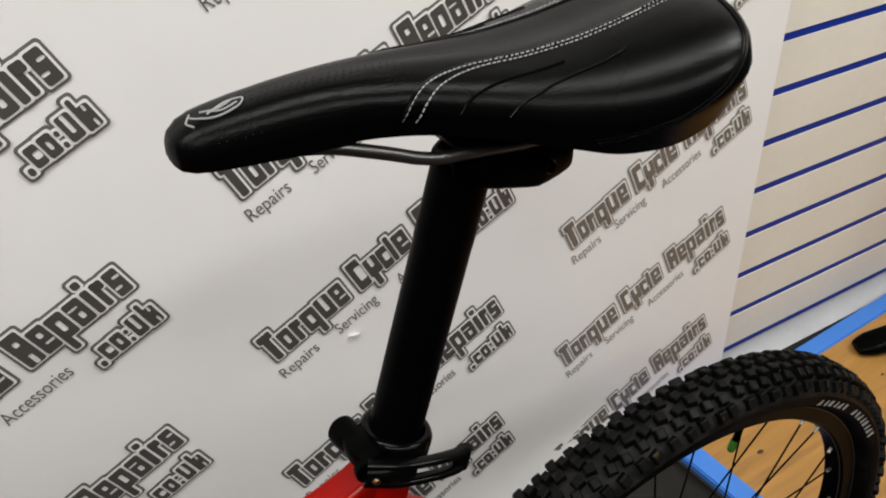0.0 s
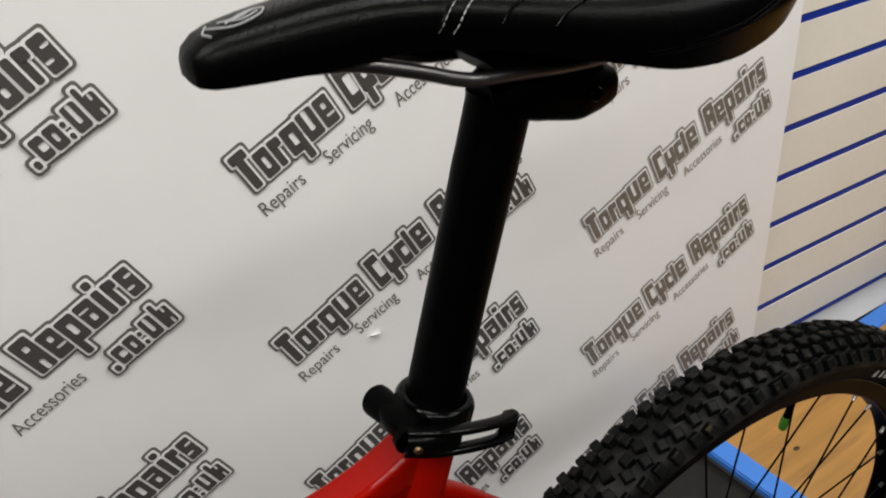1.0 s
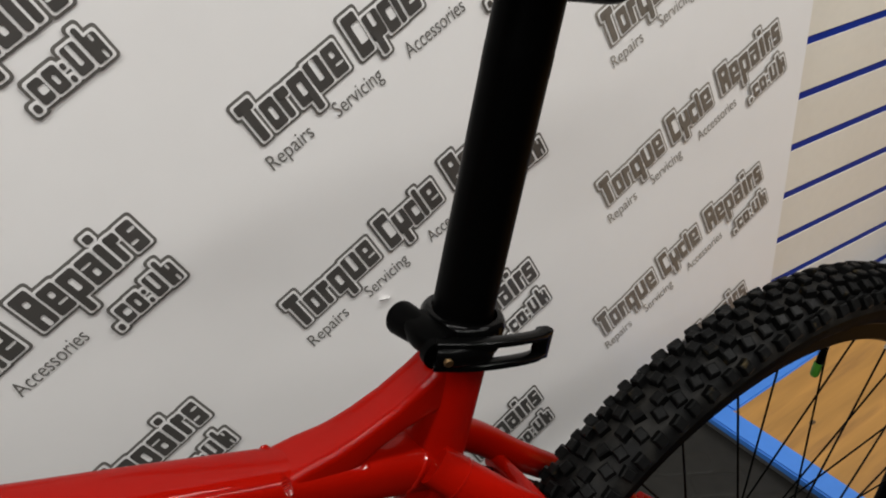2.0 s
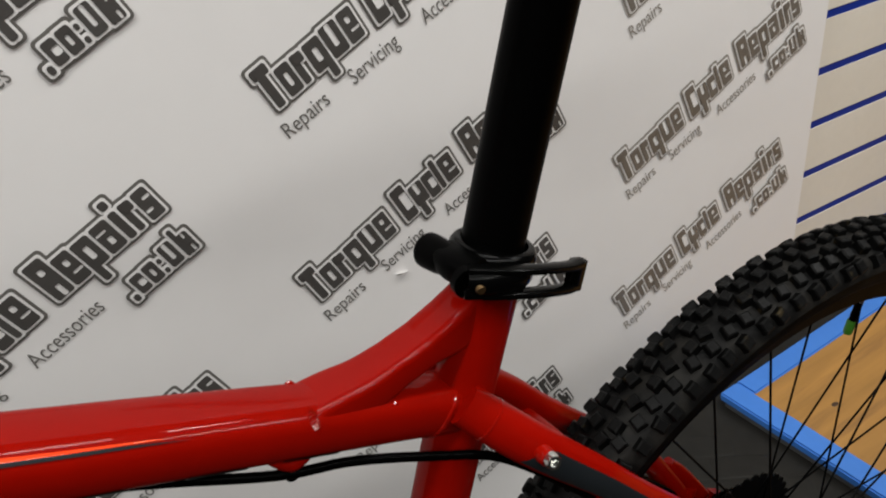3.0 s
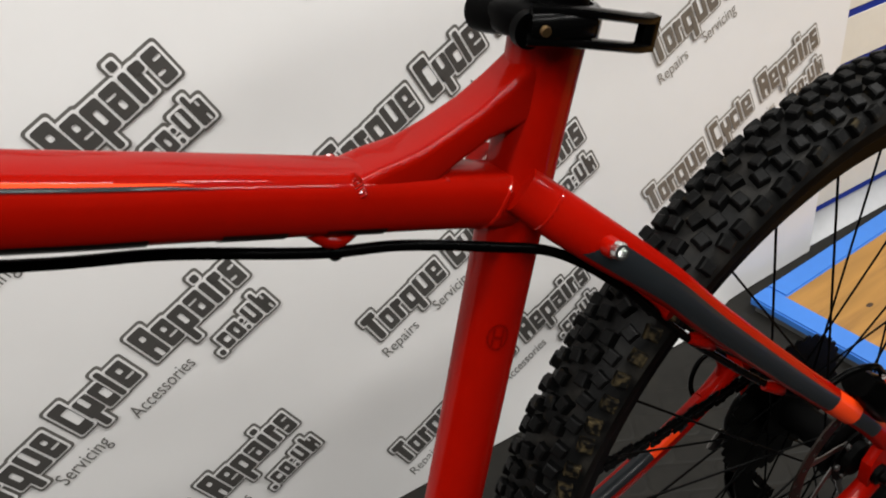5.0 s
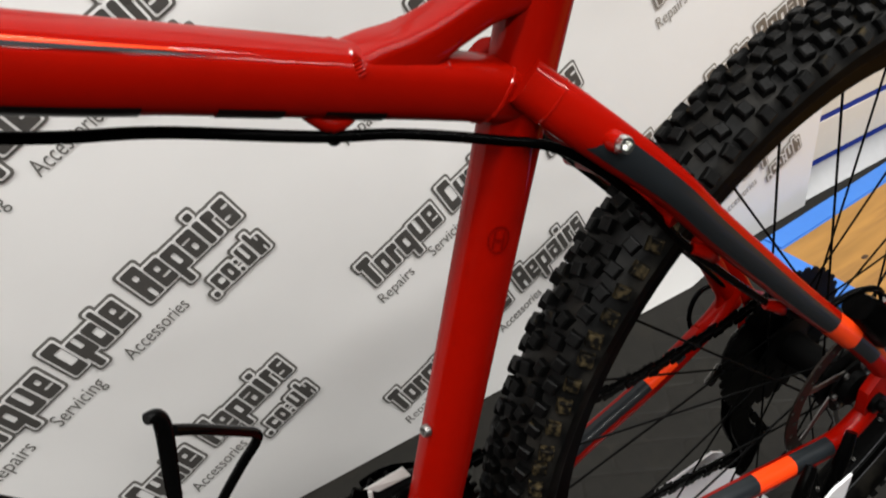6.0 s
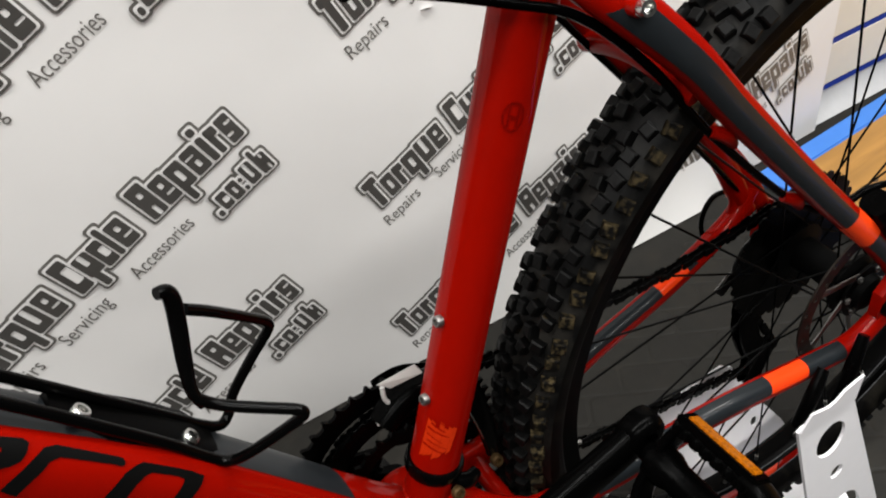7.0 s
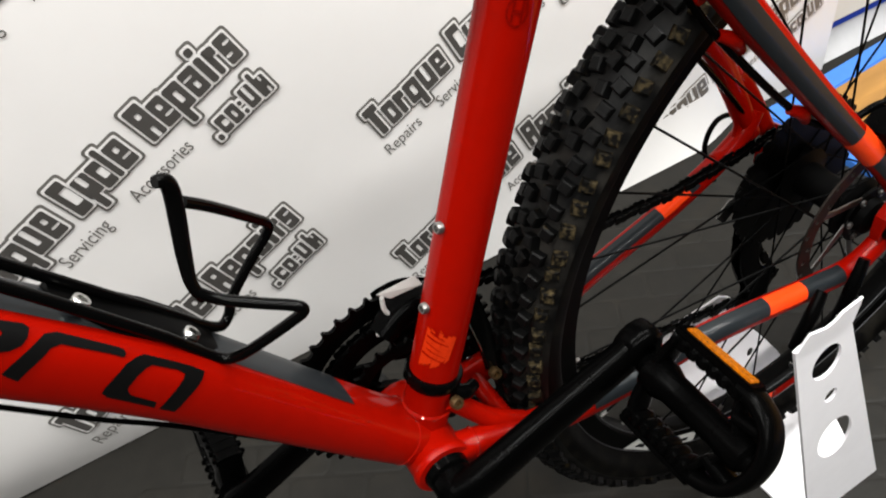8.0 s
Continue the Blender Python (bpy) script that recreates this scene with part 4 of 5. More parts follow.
for s in (-1, 1):
    main = [(0.176, 0.86), (0.183, 0.62), (0.192, 0.44), (0.206, 0.30), (0.225, 0.225), (0.26, 0.175), (0.30, 0.145), (0.352, 0.125)]
    for off in (-0.006, 0.012):
        stitch([(x + off * 0.35, s * (v + off)) for x, v in main], 0.0030, saddle)
    piping([(x - 0.003, s * (v - 0.014)) for x, v in main], 0.0008, saddle)
    rear = [(0.262, 0.93), (0.285, 0.85), (0.308, 0.79), (0.332, 0.71), (0.352, 0.55), (0.3625, 0.28), (0.3645, 0.02)]
    piping([(x, s * (v - 0.010)) for x, v in rear], 0.0007, saddle)
    piping([(x + 0.0012, s * (v + 0.014)) for x, v in rear], 0.0010, saddle)
    for c in ([(0.200, 0.78), (0.206, 0.62), (0.218, 0.48), (0.236, 0.37), (0.26, 0.30)], [(0.222, 0.78), (0.229, 0.64), (0.243, 0.50), (0.262, 0.40), (0.292, 0.31)]):
        piping([(x, s * v) for x, v in c], 0.00075, saddle, "crease")
pits = bmesh.new()
for i in range(26):
    for j in range(9):
        x = 0.094 + 0.0036 * i + 0.0018 * (j % 2)
        v = -0.66 + 0.075 * j * (1.0 if i else 1.0)
        p = saddle_point(x, v, 0.00015)
        bmesh.ops.create_icosphere(pits, subdivisions=1, radius=0.00034, matrix=Matrix.Translation(p))
tagged(part("perforation", pits, GLOSS_BLACK, saddle, "rows of tiny punched dots"), kind="stuff")
bm = bmesh.new()
for ctrl in ([(0.087, -0.04), (0.090, -0.18), (0.097, -0.26), (0.107, -0.20), (0.111, -0.04), (0.103, -0.02), (0.094, -0.15)], [(0.095, -0.10), (0.101, -0.17), (0.108, -0.10)], [(0.092, -0.04), (0.099, -0.10), (0.106, -0.03)], [(0.087, -0.30), (0.085, -0.14), (0.088, 0.02)]):
    sweep([saddle_point(x, v, 0.0003) for x, v in along(ctrl, 10)], 0.0005, 6, bm, up=(0.2, 0.3, 0.9))
part("nose_mark", bm, material("pale_print", (0.22, 0.22, 0.22), 0.5, bump=0), saddle, "pale swirled mark on the nose")

# ---- rear wheel ----
rim_prof = [(0.2875, -0.0085), (0.2900, -0.0125), (0.3055, -0.0138), (0.3065, -0.0115), (0.300, -0.010), (0.300, 0.010), (0.3065, 0.0115), (0.3055, 0.0138), (0.2900, 0.0125), (0.2875, 0.0085)]
rear_wheel = part("rear_wheel", turned(rim_prof, 144, centre=HUB, loop=True), ANODISED, bike, "black spoked rear wheel with a knobbly tyre")
# thin grey rings: the sheen along the glossy rim's edges, set as colour
for r, y in ((0.3060, -0.0140), (0.2880, -0.0092), (0.3060, 0.0140)):
    part("rim_edge", turned([(r + 0.0006 * math.cos(k * math.pi / 3), y + 0.0006 * math.sin(k * math.pi / 3)) for k in range(6)], 144, centre=HUB, loop=True), RIM_SHEEN, rear_wheel)
side = [(0.3055, -0.0125), (0.3070, -0.0158), (0.3120, -0.0222), (0.3190, -0.0268), (0.3280, -0.0282)]
crown = [(0.3280, -0.0282), (0.3370, -0.0246), (0.3432, -0.0165), (0.3466, -0.006), (0.3472, 0.0), (0.3466, 0.006), (0.3432, 0.0165), (0.3370, 0.0246), (0.3280, 0.0282)]
tyre = part("tyre", turned(crown, 180, centre=HUB), CARCASS, rear_wheel, "dusty black tyre carcass")
part("sidewall", turned(side, 180, centre=HUB), WALLRUB, tyre)
part("sidewall", turned([(r, -h) for r, h in side], 180, centre=HUB), WALLRUB, tyre)
# hub, rotor, cassette
part("hub_shell", turned([(0.006, -0.055), (0.016, -0.052), (0.018, -0.042), (0.026, -0.036), (0.029, -0.034), (0.029, -0.031), (0.017, -0.026), (0.0155, 0.0), (0.017, 0.018), (0.029, 0.021), (0.029, 0.024), (0.02, 0.027)], 36, centre=HUB), SPOKE, rear_wheel, "black hub")
part("axle_end", turned([(0.0, -0.080), (0.0055, -0.080), (0.0055, -0.074), (0.0095, -0.073), (0.0095, -0.066), (0.0, -0.066)], 20, centre=HUB), DARKSTEEL, rear_wheel)
slots = []
for k in range(30):
    a = 2 * math.pi * k / 30
    r = (0.0700, 0.0735, 0.0770)[k % 3]
    slots.append(ring_of(HUB.x + r * math.cos(a), HUB.z + r * math.sin(a), 0.0024, 8))
part("brake_rotor", plate(ring_of(HUB.x, HUB.z, 0.080, 72), [ring_of(HUB.x, HUB.z, 0.066, 60), *slots], -0.0448, -0.0430), ROTOR, rear_wheel, "drilled browned steel disc brake rotor", smooth=False)
part("rotor_carrier", plate(ring_of(HUB.x, HUB.z, 0.027, 36), [ring_of(HUB.x, HUB.z, 0.016, 24)], -0.0452, -0.0424), DARKSTEEL, rear_wheel, smooth=False)
for k in range(6):
    a = k * math.pi / 3
    line = [HUB + Vector((r * math.cos(a + d), -0.0438, r * math.sin(a + d))) for r, d in ((0.024, 0.0), (0.036, 0.30), (0.052, 0.50), (0.068, 0.58))]
    part("rotor_arm", sweep(line, [(0.001, 0.0040), (0.001, 0.0032), (0.001, 0.0030), (0.001, 0.0042)], 10, square=4, smooth_path=4), RAIL, rear_wheel, "curved steel rotor arm")
    bolt("rotor_bolt", HUB + Vector((0.0215 * math.cos(a), -0.0452, 0.0215 * math.sin(a))), (0, -1, 0), 0.0032, 0.0022, RAIL, rear_wheel)
for i, (teeth_r, y) in enumerate(((0.076, 0.0285), (0.066, 0.0325), (0.054, 0.0365), (0.047, 0.0405), (0.040, 0.0445), (0.034, 0.0485), (0.028, 0.0520))):
    n = int(2 * math.pi * teeth_r / 0.0127)
    outline = []
    for k in range(n):
        for f, rr in ((0.0, -0.0025), (0.3, 0.0022), (0.5, 0.0026), (0.7, 0.0022)):
            a = 2 * math.pi * (k + f) / n
            outline.append((HUB.x + (teeth_r + rr) * math.cos(a), HUB.z + (teeth_r + rr) * math.sin(a)))
    part("sprocket", plate(outline, [ring_of(HUB.x, HUB.z, teeth_r * 0.30, 24)], y, y + 0.0018), DARKSTEEL, rear_wheel)
# spokes and nipples
for k in range(32):
    rim_a = 2 * math.pi * (k + 0.5) / 32
    near = k % 2 == 0
    lead = 1 if (k // 2) % 2 == 0 else -1
    hub_a = rim_a + lead * radians(62)
    y_h = -0.0335 if near else 0.0225
    p0 = HUB + Vector((0.0265 * math.cos(hub_a), y_h, 0.0265 * math.sin(hub_a)))
    p1 = HUB + Vector((0.2893 * math.cos(rim_a), (-0.002 if near else 0.002), 0.2893 * math.sin(rim_a)))
    part("spoke", rod(p0, p1, 0.0010, 6), SPOKE, rear_wheel)
    d = (p0 - p1).normalized()
    part("nipple", rod(p1 - d * 0.003, p1 + d * 0.009, 0.0019, 8), DULL, rear_wheel, "pale metal spoke nipple")
va = radians(72.4)
v0, vd = HUB + Vector((0.289 * math.cos(va), 0, 0.289 * math.sin(va))), -Vector((math.cos(va), 0, math.sin(va)))
part("valve", sweep([v0 - vd * 0.004, v0 + vd * 0.022, v0 + vd * 0.030], [0.0032, 0.0032, 0.0030], 12), PLASTIC, rear_wheel, "black tyre valve")
part("valve_cap", sweep([v0 + vd * 0.027, v0 + vd * 0.038, v0 + vd * 0.040], [0.0040, 0.0038, 0.0028], 12), GREEN, rear_wheel, "green valve cap")
# sidewall bars and rim decals
for a0, n in ((31, 8), (50, 6)):
    for k in range(n):
        a = radians(a0 + 2.0 * k)
        bm = bmesh.new()
        vs = []
        for da, rr in ((0, 0.3165), (0.4, 0.3240), (0.9 + 0.5 * (k % 3 == 0), 0.3240), (0.8 + 0.5 * (k % 2), 0.3165)):
            t = a + radians(da)
            vs.append(bm.verts.new(HUB + Vector((rr * math.cos(t), -0.0256 - (rr - 0.3165) * 0.26 - 0.0012, rr * math.sin(t)))))
        bm.faces.new(vs)
        part("sidewall_bar", bm, WHITE_PRINT, rear_wheel, "white sidewall marking bar", smooth=False)


def rim_patch(a0, a1, y, mat, label):
    bm = bmesh.new()
    prev = None
    for k in range(13):
        t = radians(a0 + (a1 - a0) * k / 12)
        e = math.copysign(0.0006, y)
        cur = [bm.verts.new(HUB + Vector((r * math.cos(t), yy + e, r * math.sin(t)))) for r, yy in ((0.2912, math.copysign(0.0126, y)), (0.3040, math.copysign(0.0137, y)))]
        if prev:
            bm.faces.new((prev[0], cur[0], cur[1], prev[1]))
        prev = cur
    part("rim_decal", bm, mat, rear_wheel, label)


for y in (-0.0127, 0.0127):
    rim_patch(248, 261, y, RED, "red rim decal")
    rim_patch(261.5, 268, y, NEON, "neon orange rim decal")
    rim_patch(268.5, 276, y, RED, "red rim decal")

# white lettering-like blocks on the rim's side
for a0, a1 in ((219.5, 228.5), (234.0, 243.5)):
    bm = bmesh.new()

    def rim_spot(deg, r):
        return bm.verts.new(HUB + Vector((r * math.cos(radians(deg)), -0.0146, r * math.sin(radians(deg)))))

    outer = [rim_spot(a, r) for a, r in ((a0, 0.3045), (a0 + 2.6, 0.2895), (a1 - 0.5, 0.2895), (a1, 0.3045))]
    inner = [rim_spot(a, r) for a, r in ((a0 + 3.2, 0.3005), (a0 + 4.2, 0.2955), (a1 - 2.6, 0.2955), (a1 - 2.4, 0.3005))]
    for k in range(4):
        bm.faces.new((outer[k], outer[(k + 1) % 4], inner[(k + 1) % 4], inner[k]))
    part("rim_mark", bm, WHITE_PRINT, rear_wheel, "white block marking on the rim", smooth=False)

# tread: five knobs a row, the nearest three hundred as single blocks

def knob_mesh(kind, lx, ly, lz):
    bm = bmesh.new()
    bmesh.ops.create_cube(bm, size=1, matrix=Matrix.Diagonal((lx, ly, lz, 1)))
    for v in bm.verts:
        if v.co.z > 0:
            v.co.x *= 0.88
            v.co.y *= 0.88
    bmesh.ops.bevel(bm, geom=[e for e in bm.edges if all(v.co.z > 0 for v in e.verts)], offset=0.0010, segments=1, affect="EDGES")
    me = bpy.data.meshes.new("tread_block")
    bm.to_mesh(me)
    bm.free()
    me.materials.append(MUDDY if kind == "muddy_edge" else RUBBER)
    return me


kinds = {"centre": knob_mesh("centre", 0.0104, 0.0088, 0.0088), "mid": knob_mesh("mid", 0.0094, 0.0100, 0.0088), "edge": knob_mesh("edge", 0.0098, 0.0104, 0.0098), "muddy_edge": knob_mesh("muddy_edge", 0.0098, 0.0104, 0.0098)}
ROWS_N = 124
rest = bmesh.new()
rng = random.Random(4)
for i in range(ROWS_N):
    base = 2 * math.pi * i / ROWS_N
    step = 2 * math.pi / ROWS_N
    wide_c, wide_m = (0.0050, 0.0158) if i % 2 else (0.0072, 0.0148)
    lay = [("centre", -wide_c, 0.0, 0.345, 0), ("centre", wide_c, 0.38, 0.345, 0), ("mid", -wide_m, 0.50, 0.3425, -24), ("mid", wide_m, 0.74, 0.3425, 24), ("edge", -0.0248 + 0.0014 * (i % 2), 0.10, 0.3355, -52), ("edge", 0.0248 - 0.0014 * (i % 2), 0.22, 0.3355, 52)]
    for kind, y, f, r, tilt in lay:
        a = base + f * step + rng.uniform(-0.007, 0.007)
        lift = 0.0033 + rng.uniform(-0.0006, 0.0006)
        m = Matrix.Translation(HUB) @ Matrix.Rotation(-a + math.pi / 2, 4, "Y") @ Matrix.Translation((0, y, r + lift * math.cos(radians(tilt)))) @ Matrix.Rotation(radians(-tilt), 4, "X") @ Matrix.Rotation(rng.uniform(-0.10, 0.10) + (0.16 if kind == "mid" else (0.22 if kind == "centre" and i % 2 else -0.12)) * (1 if y > 0 else -1), 4, "Z")
        deg = math.degrees(a) % 360
        if kind == "edge" and 128 < deg < 260 and y < 0:
            kind = "muddy_edge"
        if 52 < deg < 190:
            ob = new("tread_block", kinds[kind])
            ob.parent = rear_wheel
            ob.matrix_local = m
        else:
            had = len(rest.verts)
            rest.from_mesh(kinds[kind])
            rest.verts.ensure_lookup_table()
            for v in rest.verts[had:]:
                v.co = m @ v.co
tagged(part("far_tread", rest, RUBBER, rear_wheel, "remaining tread blocks of the tyre", smooth=False), kind="stuff")

# ---- cranks, rings, chain ----


def toothed(cx, cz, r, pitch=0.0127, tall=0.0052):
    n = int(round(2 * math.pi * r / pitch))
    out = []
    for k in range(n):
        for f, rr in ((0.0, -tall * 0.5), (0.26, -tall * 0.35), (0.42, tall * 0.5), (0.58, tall * 0.5), (0.74, -tall * 0.35)):
            a = 2 * math.pi * (k + f) / n
            out.append((cx + (r + rr) * math.cos(a), cz + (r + rr) * math.sin(a)))
    return out


CR = Vector((0.141, 0, 0.073))
crank_l = part("crank_arm", sweep([BB + Vector((0, -0.058, 0)), BB + CR * 0.12 + Vector((0, -0.062, 0)), BB + CR * 0.5 + Vector((0, -0.067, 0)), BB + CR * 0.9 + Vector((0, -0.073, 0)), BB + CR + Vector((0, -0.074, 0))],
     [(0.011, 0.0165), (0.011, 0.0160), (0.0095, 0.0150), (0.0095, 0.0155), (0.0095, 0.0165)], 24, square=2.8, smooth_path=6), PLASTIC, bike, "black left crank arm pointing back and up")
part("crank_end", turned([(0.0, -0.0795), (0.0060, -0.0800), (0.0070, -0.0840), (0.0120, -0.0840), (0.0155, -0.0815), (0.0172, -0.076), (0.0165, -0.066), (0.0, -0.064)], 32, centre=BB + CR), PLASTIC, crank_l)
part("crank_boss", turned([(0.0, -0.066), (0.008, -0.0665), (0.0135, -0.066), (0.0165, -0.060), (0.016, -0.046), (0.0, -0.044)], 32, centre=BB), PLASTIC, crank_l)
bolt("crank_bolt", BB + Vector((0, -0.0655, 0)), (0, -1, 0), 0.0075, 0.003, GLOSS_BLACK, crank_l)
crank_r = part("crank_arm", sweep([BB + Vector((0, 0.066, 0)), BB - CR * 0.5 + Vector((0, 0.072, 0)), BB - CR + Vector((0, 0.078, 0))], [(0.009, 0.018), (0.0085, 0.0135), (0.0085, 0.015)], 20, square=2.8, smooth_path=6), PLASTIC, bike, "black right crank arm pointing forward and down")
RINGS = BB + Vector((0.010, 0, 0.010))
for r, y, hole in ((0.0885, 0.0520, 0.070), (0.0660, 0.0460, 0.050), (0.0450, 0.0400, 0.032)):
    ob = part("chainring", plate(toothed(RINGS.x, RINGS.z, r), [ring_of(RINGS.x, RINGS.z, hole, 40)], y, y + 0.003), DARKSTEEL, crank_r, "dark toothed chainring")
for k in range(4):
    a = math.pi / 4 + k * math.pi / 2 + 0.3
    part("spider_arm", sweep([RINGS + Vector((0.014 * math.cos(a), 0.056, 0.014 * math.sin(a))), RINGS + Vector((0.073 * math.cos(a), 0.056, 0.073 * math.sin(a)))], [(0.004, 0.012), (0.003, 0.008)], 10, square=3), PLASTIC, crank_r)
for k in range(4):
    a = math.pi / 4 + k * math.pi / 2 + 0.3
    bolt("ring_bolt", RINGS + Vector((0.071 * math.cos(a), 0.0515, 0.071 * math.sin(a))), (0, -1, 0), 0.0048, 0.002, DULL, crank_r)


def make_pedal(centre, turn_deg, flip, lit):
    """A resin platform pedal on its axle; local x is its length, y its width, z its thickness."""
    m = Matrix.Translation(centre) @ Matrix.Rotation(radians(-turn_deg), 4, "Y") @ Matrix.Diagonal((1, flip, 1, 1))

    def put(bm):
        bmesh.ops.transform(bm, matrix=m, verts=bm.verts)
        return bm

    body = part("pedal", put(sweep([(0, 0.014, 0), (0, 0.002, 0), (0, 0.0, 0), (0, -0.012, 0), (0, -0.020, 0), (0, -0.060, 0), (0, -0.074, 0), (0, -0.082, 0), (0, -0.086, 0)], [0.0080, 0.0080, 0.0135, 0.0140, 0.0112, 0.0105, 0.0125, 0.0120, 0.0080], 24, up=(1, 0, 0))), PLASTIC, bike, "black resin pedal with toothed cage")
    # end loop with its two windows
    for name, loop, r in (("end_loop", [(0.033, -0.056), (0.0325, -0.068), (0.026, -0.082), (0.014, -0.090), (0.0, -0.0925), (-0.014, -0.090), (-0.026, -0.082), (-0.0325, -0.068), (-0.033, -0.056)], (0.0110, 0.0052)),
                          ("end_web", [(0.031, -0.060), (0.020, -0.064), (0.011, -0.070), (0.0, -0.072), (-0.011, -0.070), (-0.020, -0.064), (-0.031, -0.060)], (0.0085, 0.0038)),
                          ("end_web", [(0.0, -0.070), (0.0, -0.092)], (0.0090, 0.0065)),
                          ("end_web", [(0.017, -0.064), (0.020, -0.086)], (0.0095, 0.0045)),
                          ("end_web", [(-0.017, -0.064), (-0.020, -0.086)], (0.0095, 0.0045)),
                          ("crank_side_web", [(0.033, -0.008), (0.020, -0.004), (0.0, -0.003), (-0.020, -0.004), (-0.033, -0.008)], (0.0105, 0.0040))):
        part(name, put(sweep([(x, y, 0) for x, y in loop], [r] * len(loop), 16, square=3.2, smooth_path=6, up=(0, 0, 1))), PLASTIC, body)
    # side bars with scalloped inner edges
    for s in (1, -1):
        rail = bmesh.new()
        pts, rad = [], []
        for k in range(61):
            y = -0.004 - 0.060 * k / 60
            wave = 0.5 + 0.5 * math.cos(2 * math.pi * k / 60 * 7)
            pts.append((s * (0.0325 - 0.0014 * wave), y, 0))
            rad.append((0.0098 + 0.0016 * wave, 0.0040 + 0.0014 * wave))
        sweep(pts, rad, 14, rail, square=3.6, up=(0, 0, 1))
        part("toothed_rail", put(rail), PLASTIC, body)
        for z in (1, -1):
            for k in range(7):
                part("grip_tooth", put(block((0.0050, 0.0040, 0.0046), (s * 0.0310, -0.008 - 0.0086 * k, z * 0.0112), bevel=0.0009)), PLASTIC, body)
        if not lit:
            continue
        part("reflector_housing", put(block((0.0056, 0.064, 0.0190), (s * 0.0372, -0.034, 0.0), bevel=0.0014)), PLASTIC, body)
        part("reflector", put(block((0.0030, 0.053, 0.0105), (s * 0.0398, -0.034, 0.0), bevel=0.0006)), AMBER, body, "amber pedal reflector")
    return body


make_pedal(BB + CR + Vector((-0.001, -0.090, -0.010)), 54, 1, True)
make_pedal(BB - CR + Vector((0.004, 0.094, 0)), 78, -1, False)

# chain along its path round ring, sprocket and pulleys
P_UP, P_LOW = Vector((0.418, 0.0475, 0.282)), Vector((0.441, 0.0475, 0.181))
path = []
for k in range(15):
    a = radians(268 - 180 * k / 14)
    path.append(RINGS + Vector((0.066 * math.cos(a), 0.0475, 0.066 * math.sin(a))))
path.append(Vector((0.13, 0.0475, 0.4080)))
path.append(Vector((0.22, 0.0475, 0.3980)))
path.append(Vector((0.29, 0.0475, 0.3900)))
path.append(Vector((0.36, 0.0475, 0.3905)))
for k in range(9):
    a = radians(92 - 150 * k / 8)
    path.append(HUB + Vector((0.042 * math.cos(a), 0.0475, 0.042 * math.sin(a))))
for k in range(5):
    a = radians(60 + 120 * k / 4)
    path.append(P_UP + Vector((0.017 * math.cos(a), 0, 0.017 * math.sin(a))))
path.append(P_LOW + Vector((0.018, 0, 0.004)))
path.append(P_LOW + Vector((0.010, 0, -0.015)))
path.append(P_LOW + Vector((-0.006, 0, -0.017)))
path.append(Vector((0.21, 0.0475, 0.222)))
seglen = [(b - a).length for a, b in zip(path, path[1:] + path[:1])]
total = sum(seglen)
chain = part("chain", sweep(path, 0.0017, 8, closed=True), DARKSTEEL, bike, "oily dark bicycle chain")


def link_mesh(gap):
    bm = bmesh.new()
    for s in (-1, 1):
        plate([(x * 0.0127 - 0.0, z) for x, z in ((-0.86, 0.0), (-0.72, 0.0032), (-0.4, 0.0040), (0, 0.0028), (0.4, 0.0040), (0.72, 0.0032), (0.86, 0.0), (0.72, -0.0032), (0.4, -0.0040), (0, -0.0028), (-0.4, -0.0040), (-0.72, -0.0032))], [], s * gap - 0.0006, s * gap + 0.0006, bm)
    me = bpy.data.meshes.new("link")
    bm.to_mesh(me)
    bm.free()
    me.materials.append(DARKSTEEL)
    return me


links = [link_mesh(0.0026), link_mesh(0.0040)]
count = int(total / 0.0127) // 2 * 2
i, acc = 0, 0.0
for k in range(count):
    want = total * k / count
    while acc + seglen[i] < want:
        acc += seglen[i]
        i += 1
    a, b = path[i], path[(i + 1) % len(path)]
    d = (b - a).normalized()
    ob = new("link", links[k % 2])
    ob.parent = chain
    ob.matrix_local = Matrix.Translation(a + d * (want - acc)) @ Matrix.Rotation(-math.atan2(d.z, d.x), 4, "Y") @ Matrix.Diagonal((0.62, 1, 1, 1))

# rear mech
mech = part("rear_derailleur", sweep([(0.452, 0.070, 0.325), (0.446, 0.078, 0.300), (0.430, 0.074, 0.285), (0.415, 0.066, 0.280)], [(0.010, 0.012), (0.013, 0.014), (0.013, 0.015), (0.009, 0.011)], 18, square=3, smooth_path=5), PLASTIC, bike, "black rear derailleur hanging below the sprockets")
cage_line = [(0.402, 0.312), (0.409, 0.272), (0.407, 0.245), (0.417, 0.213), (0.434, 0.183), (0.428, 0.150), (0.424, 0.138)]
for y in (0.0425, 0.0535):
    bm = sweep([(x, y, z) for x, z in cage_line], [(0.0012, 0.012), (0.0014, 0.019), (0.0014, 0.014), (0.0014, 0.013), (0.0014, 0.017), (0.0014, 0.014), (0.0012, 0.006)], 16, square=3, smooth_path=5)
    part("cage_plate", bm, PLASTIC, mech)
for c in (P_UP, P_LOW):
    part("pulley", plate(toothed(c.x, c.z, 0.0195, 0.0127, 0.006), [ring_of(c.x, c.z, 0.004, 12)], 0.0462, 0.0488), PLASTIC, mech)
part("mech_plate", block((0.024, 0.003, 0.020), (0.384, 0.060, 0.308), Euler((0, radians(-40), 0)).to_matrix(), 0.002), RAIL, mech)

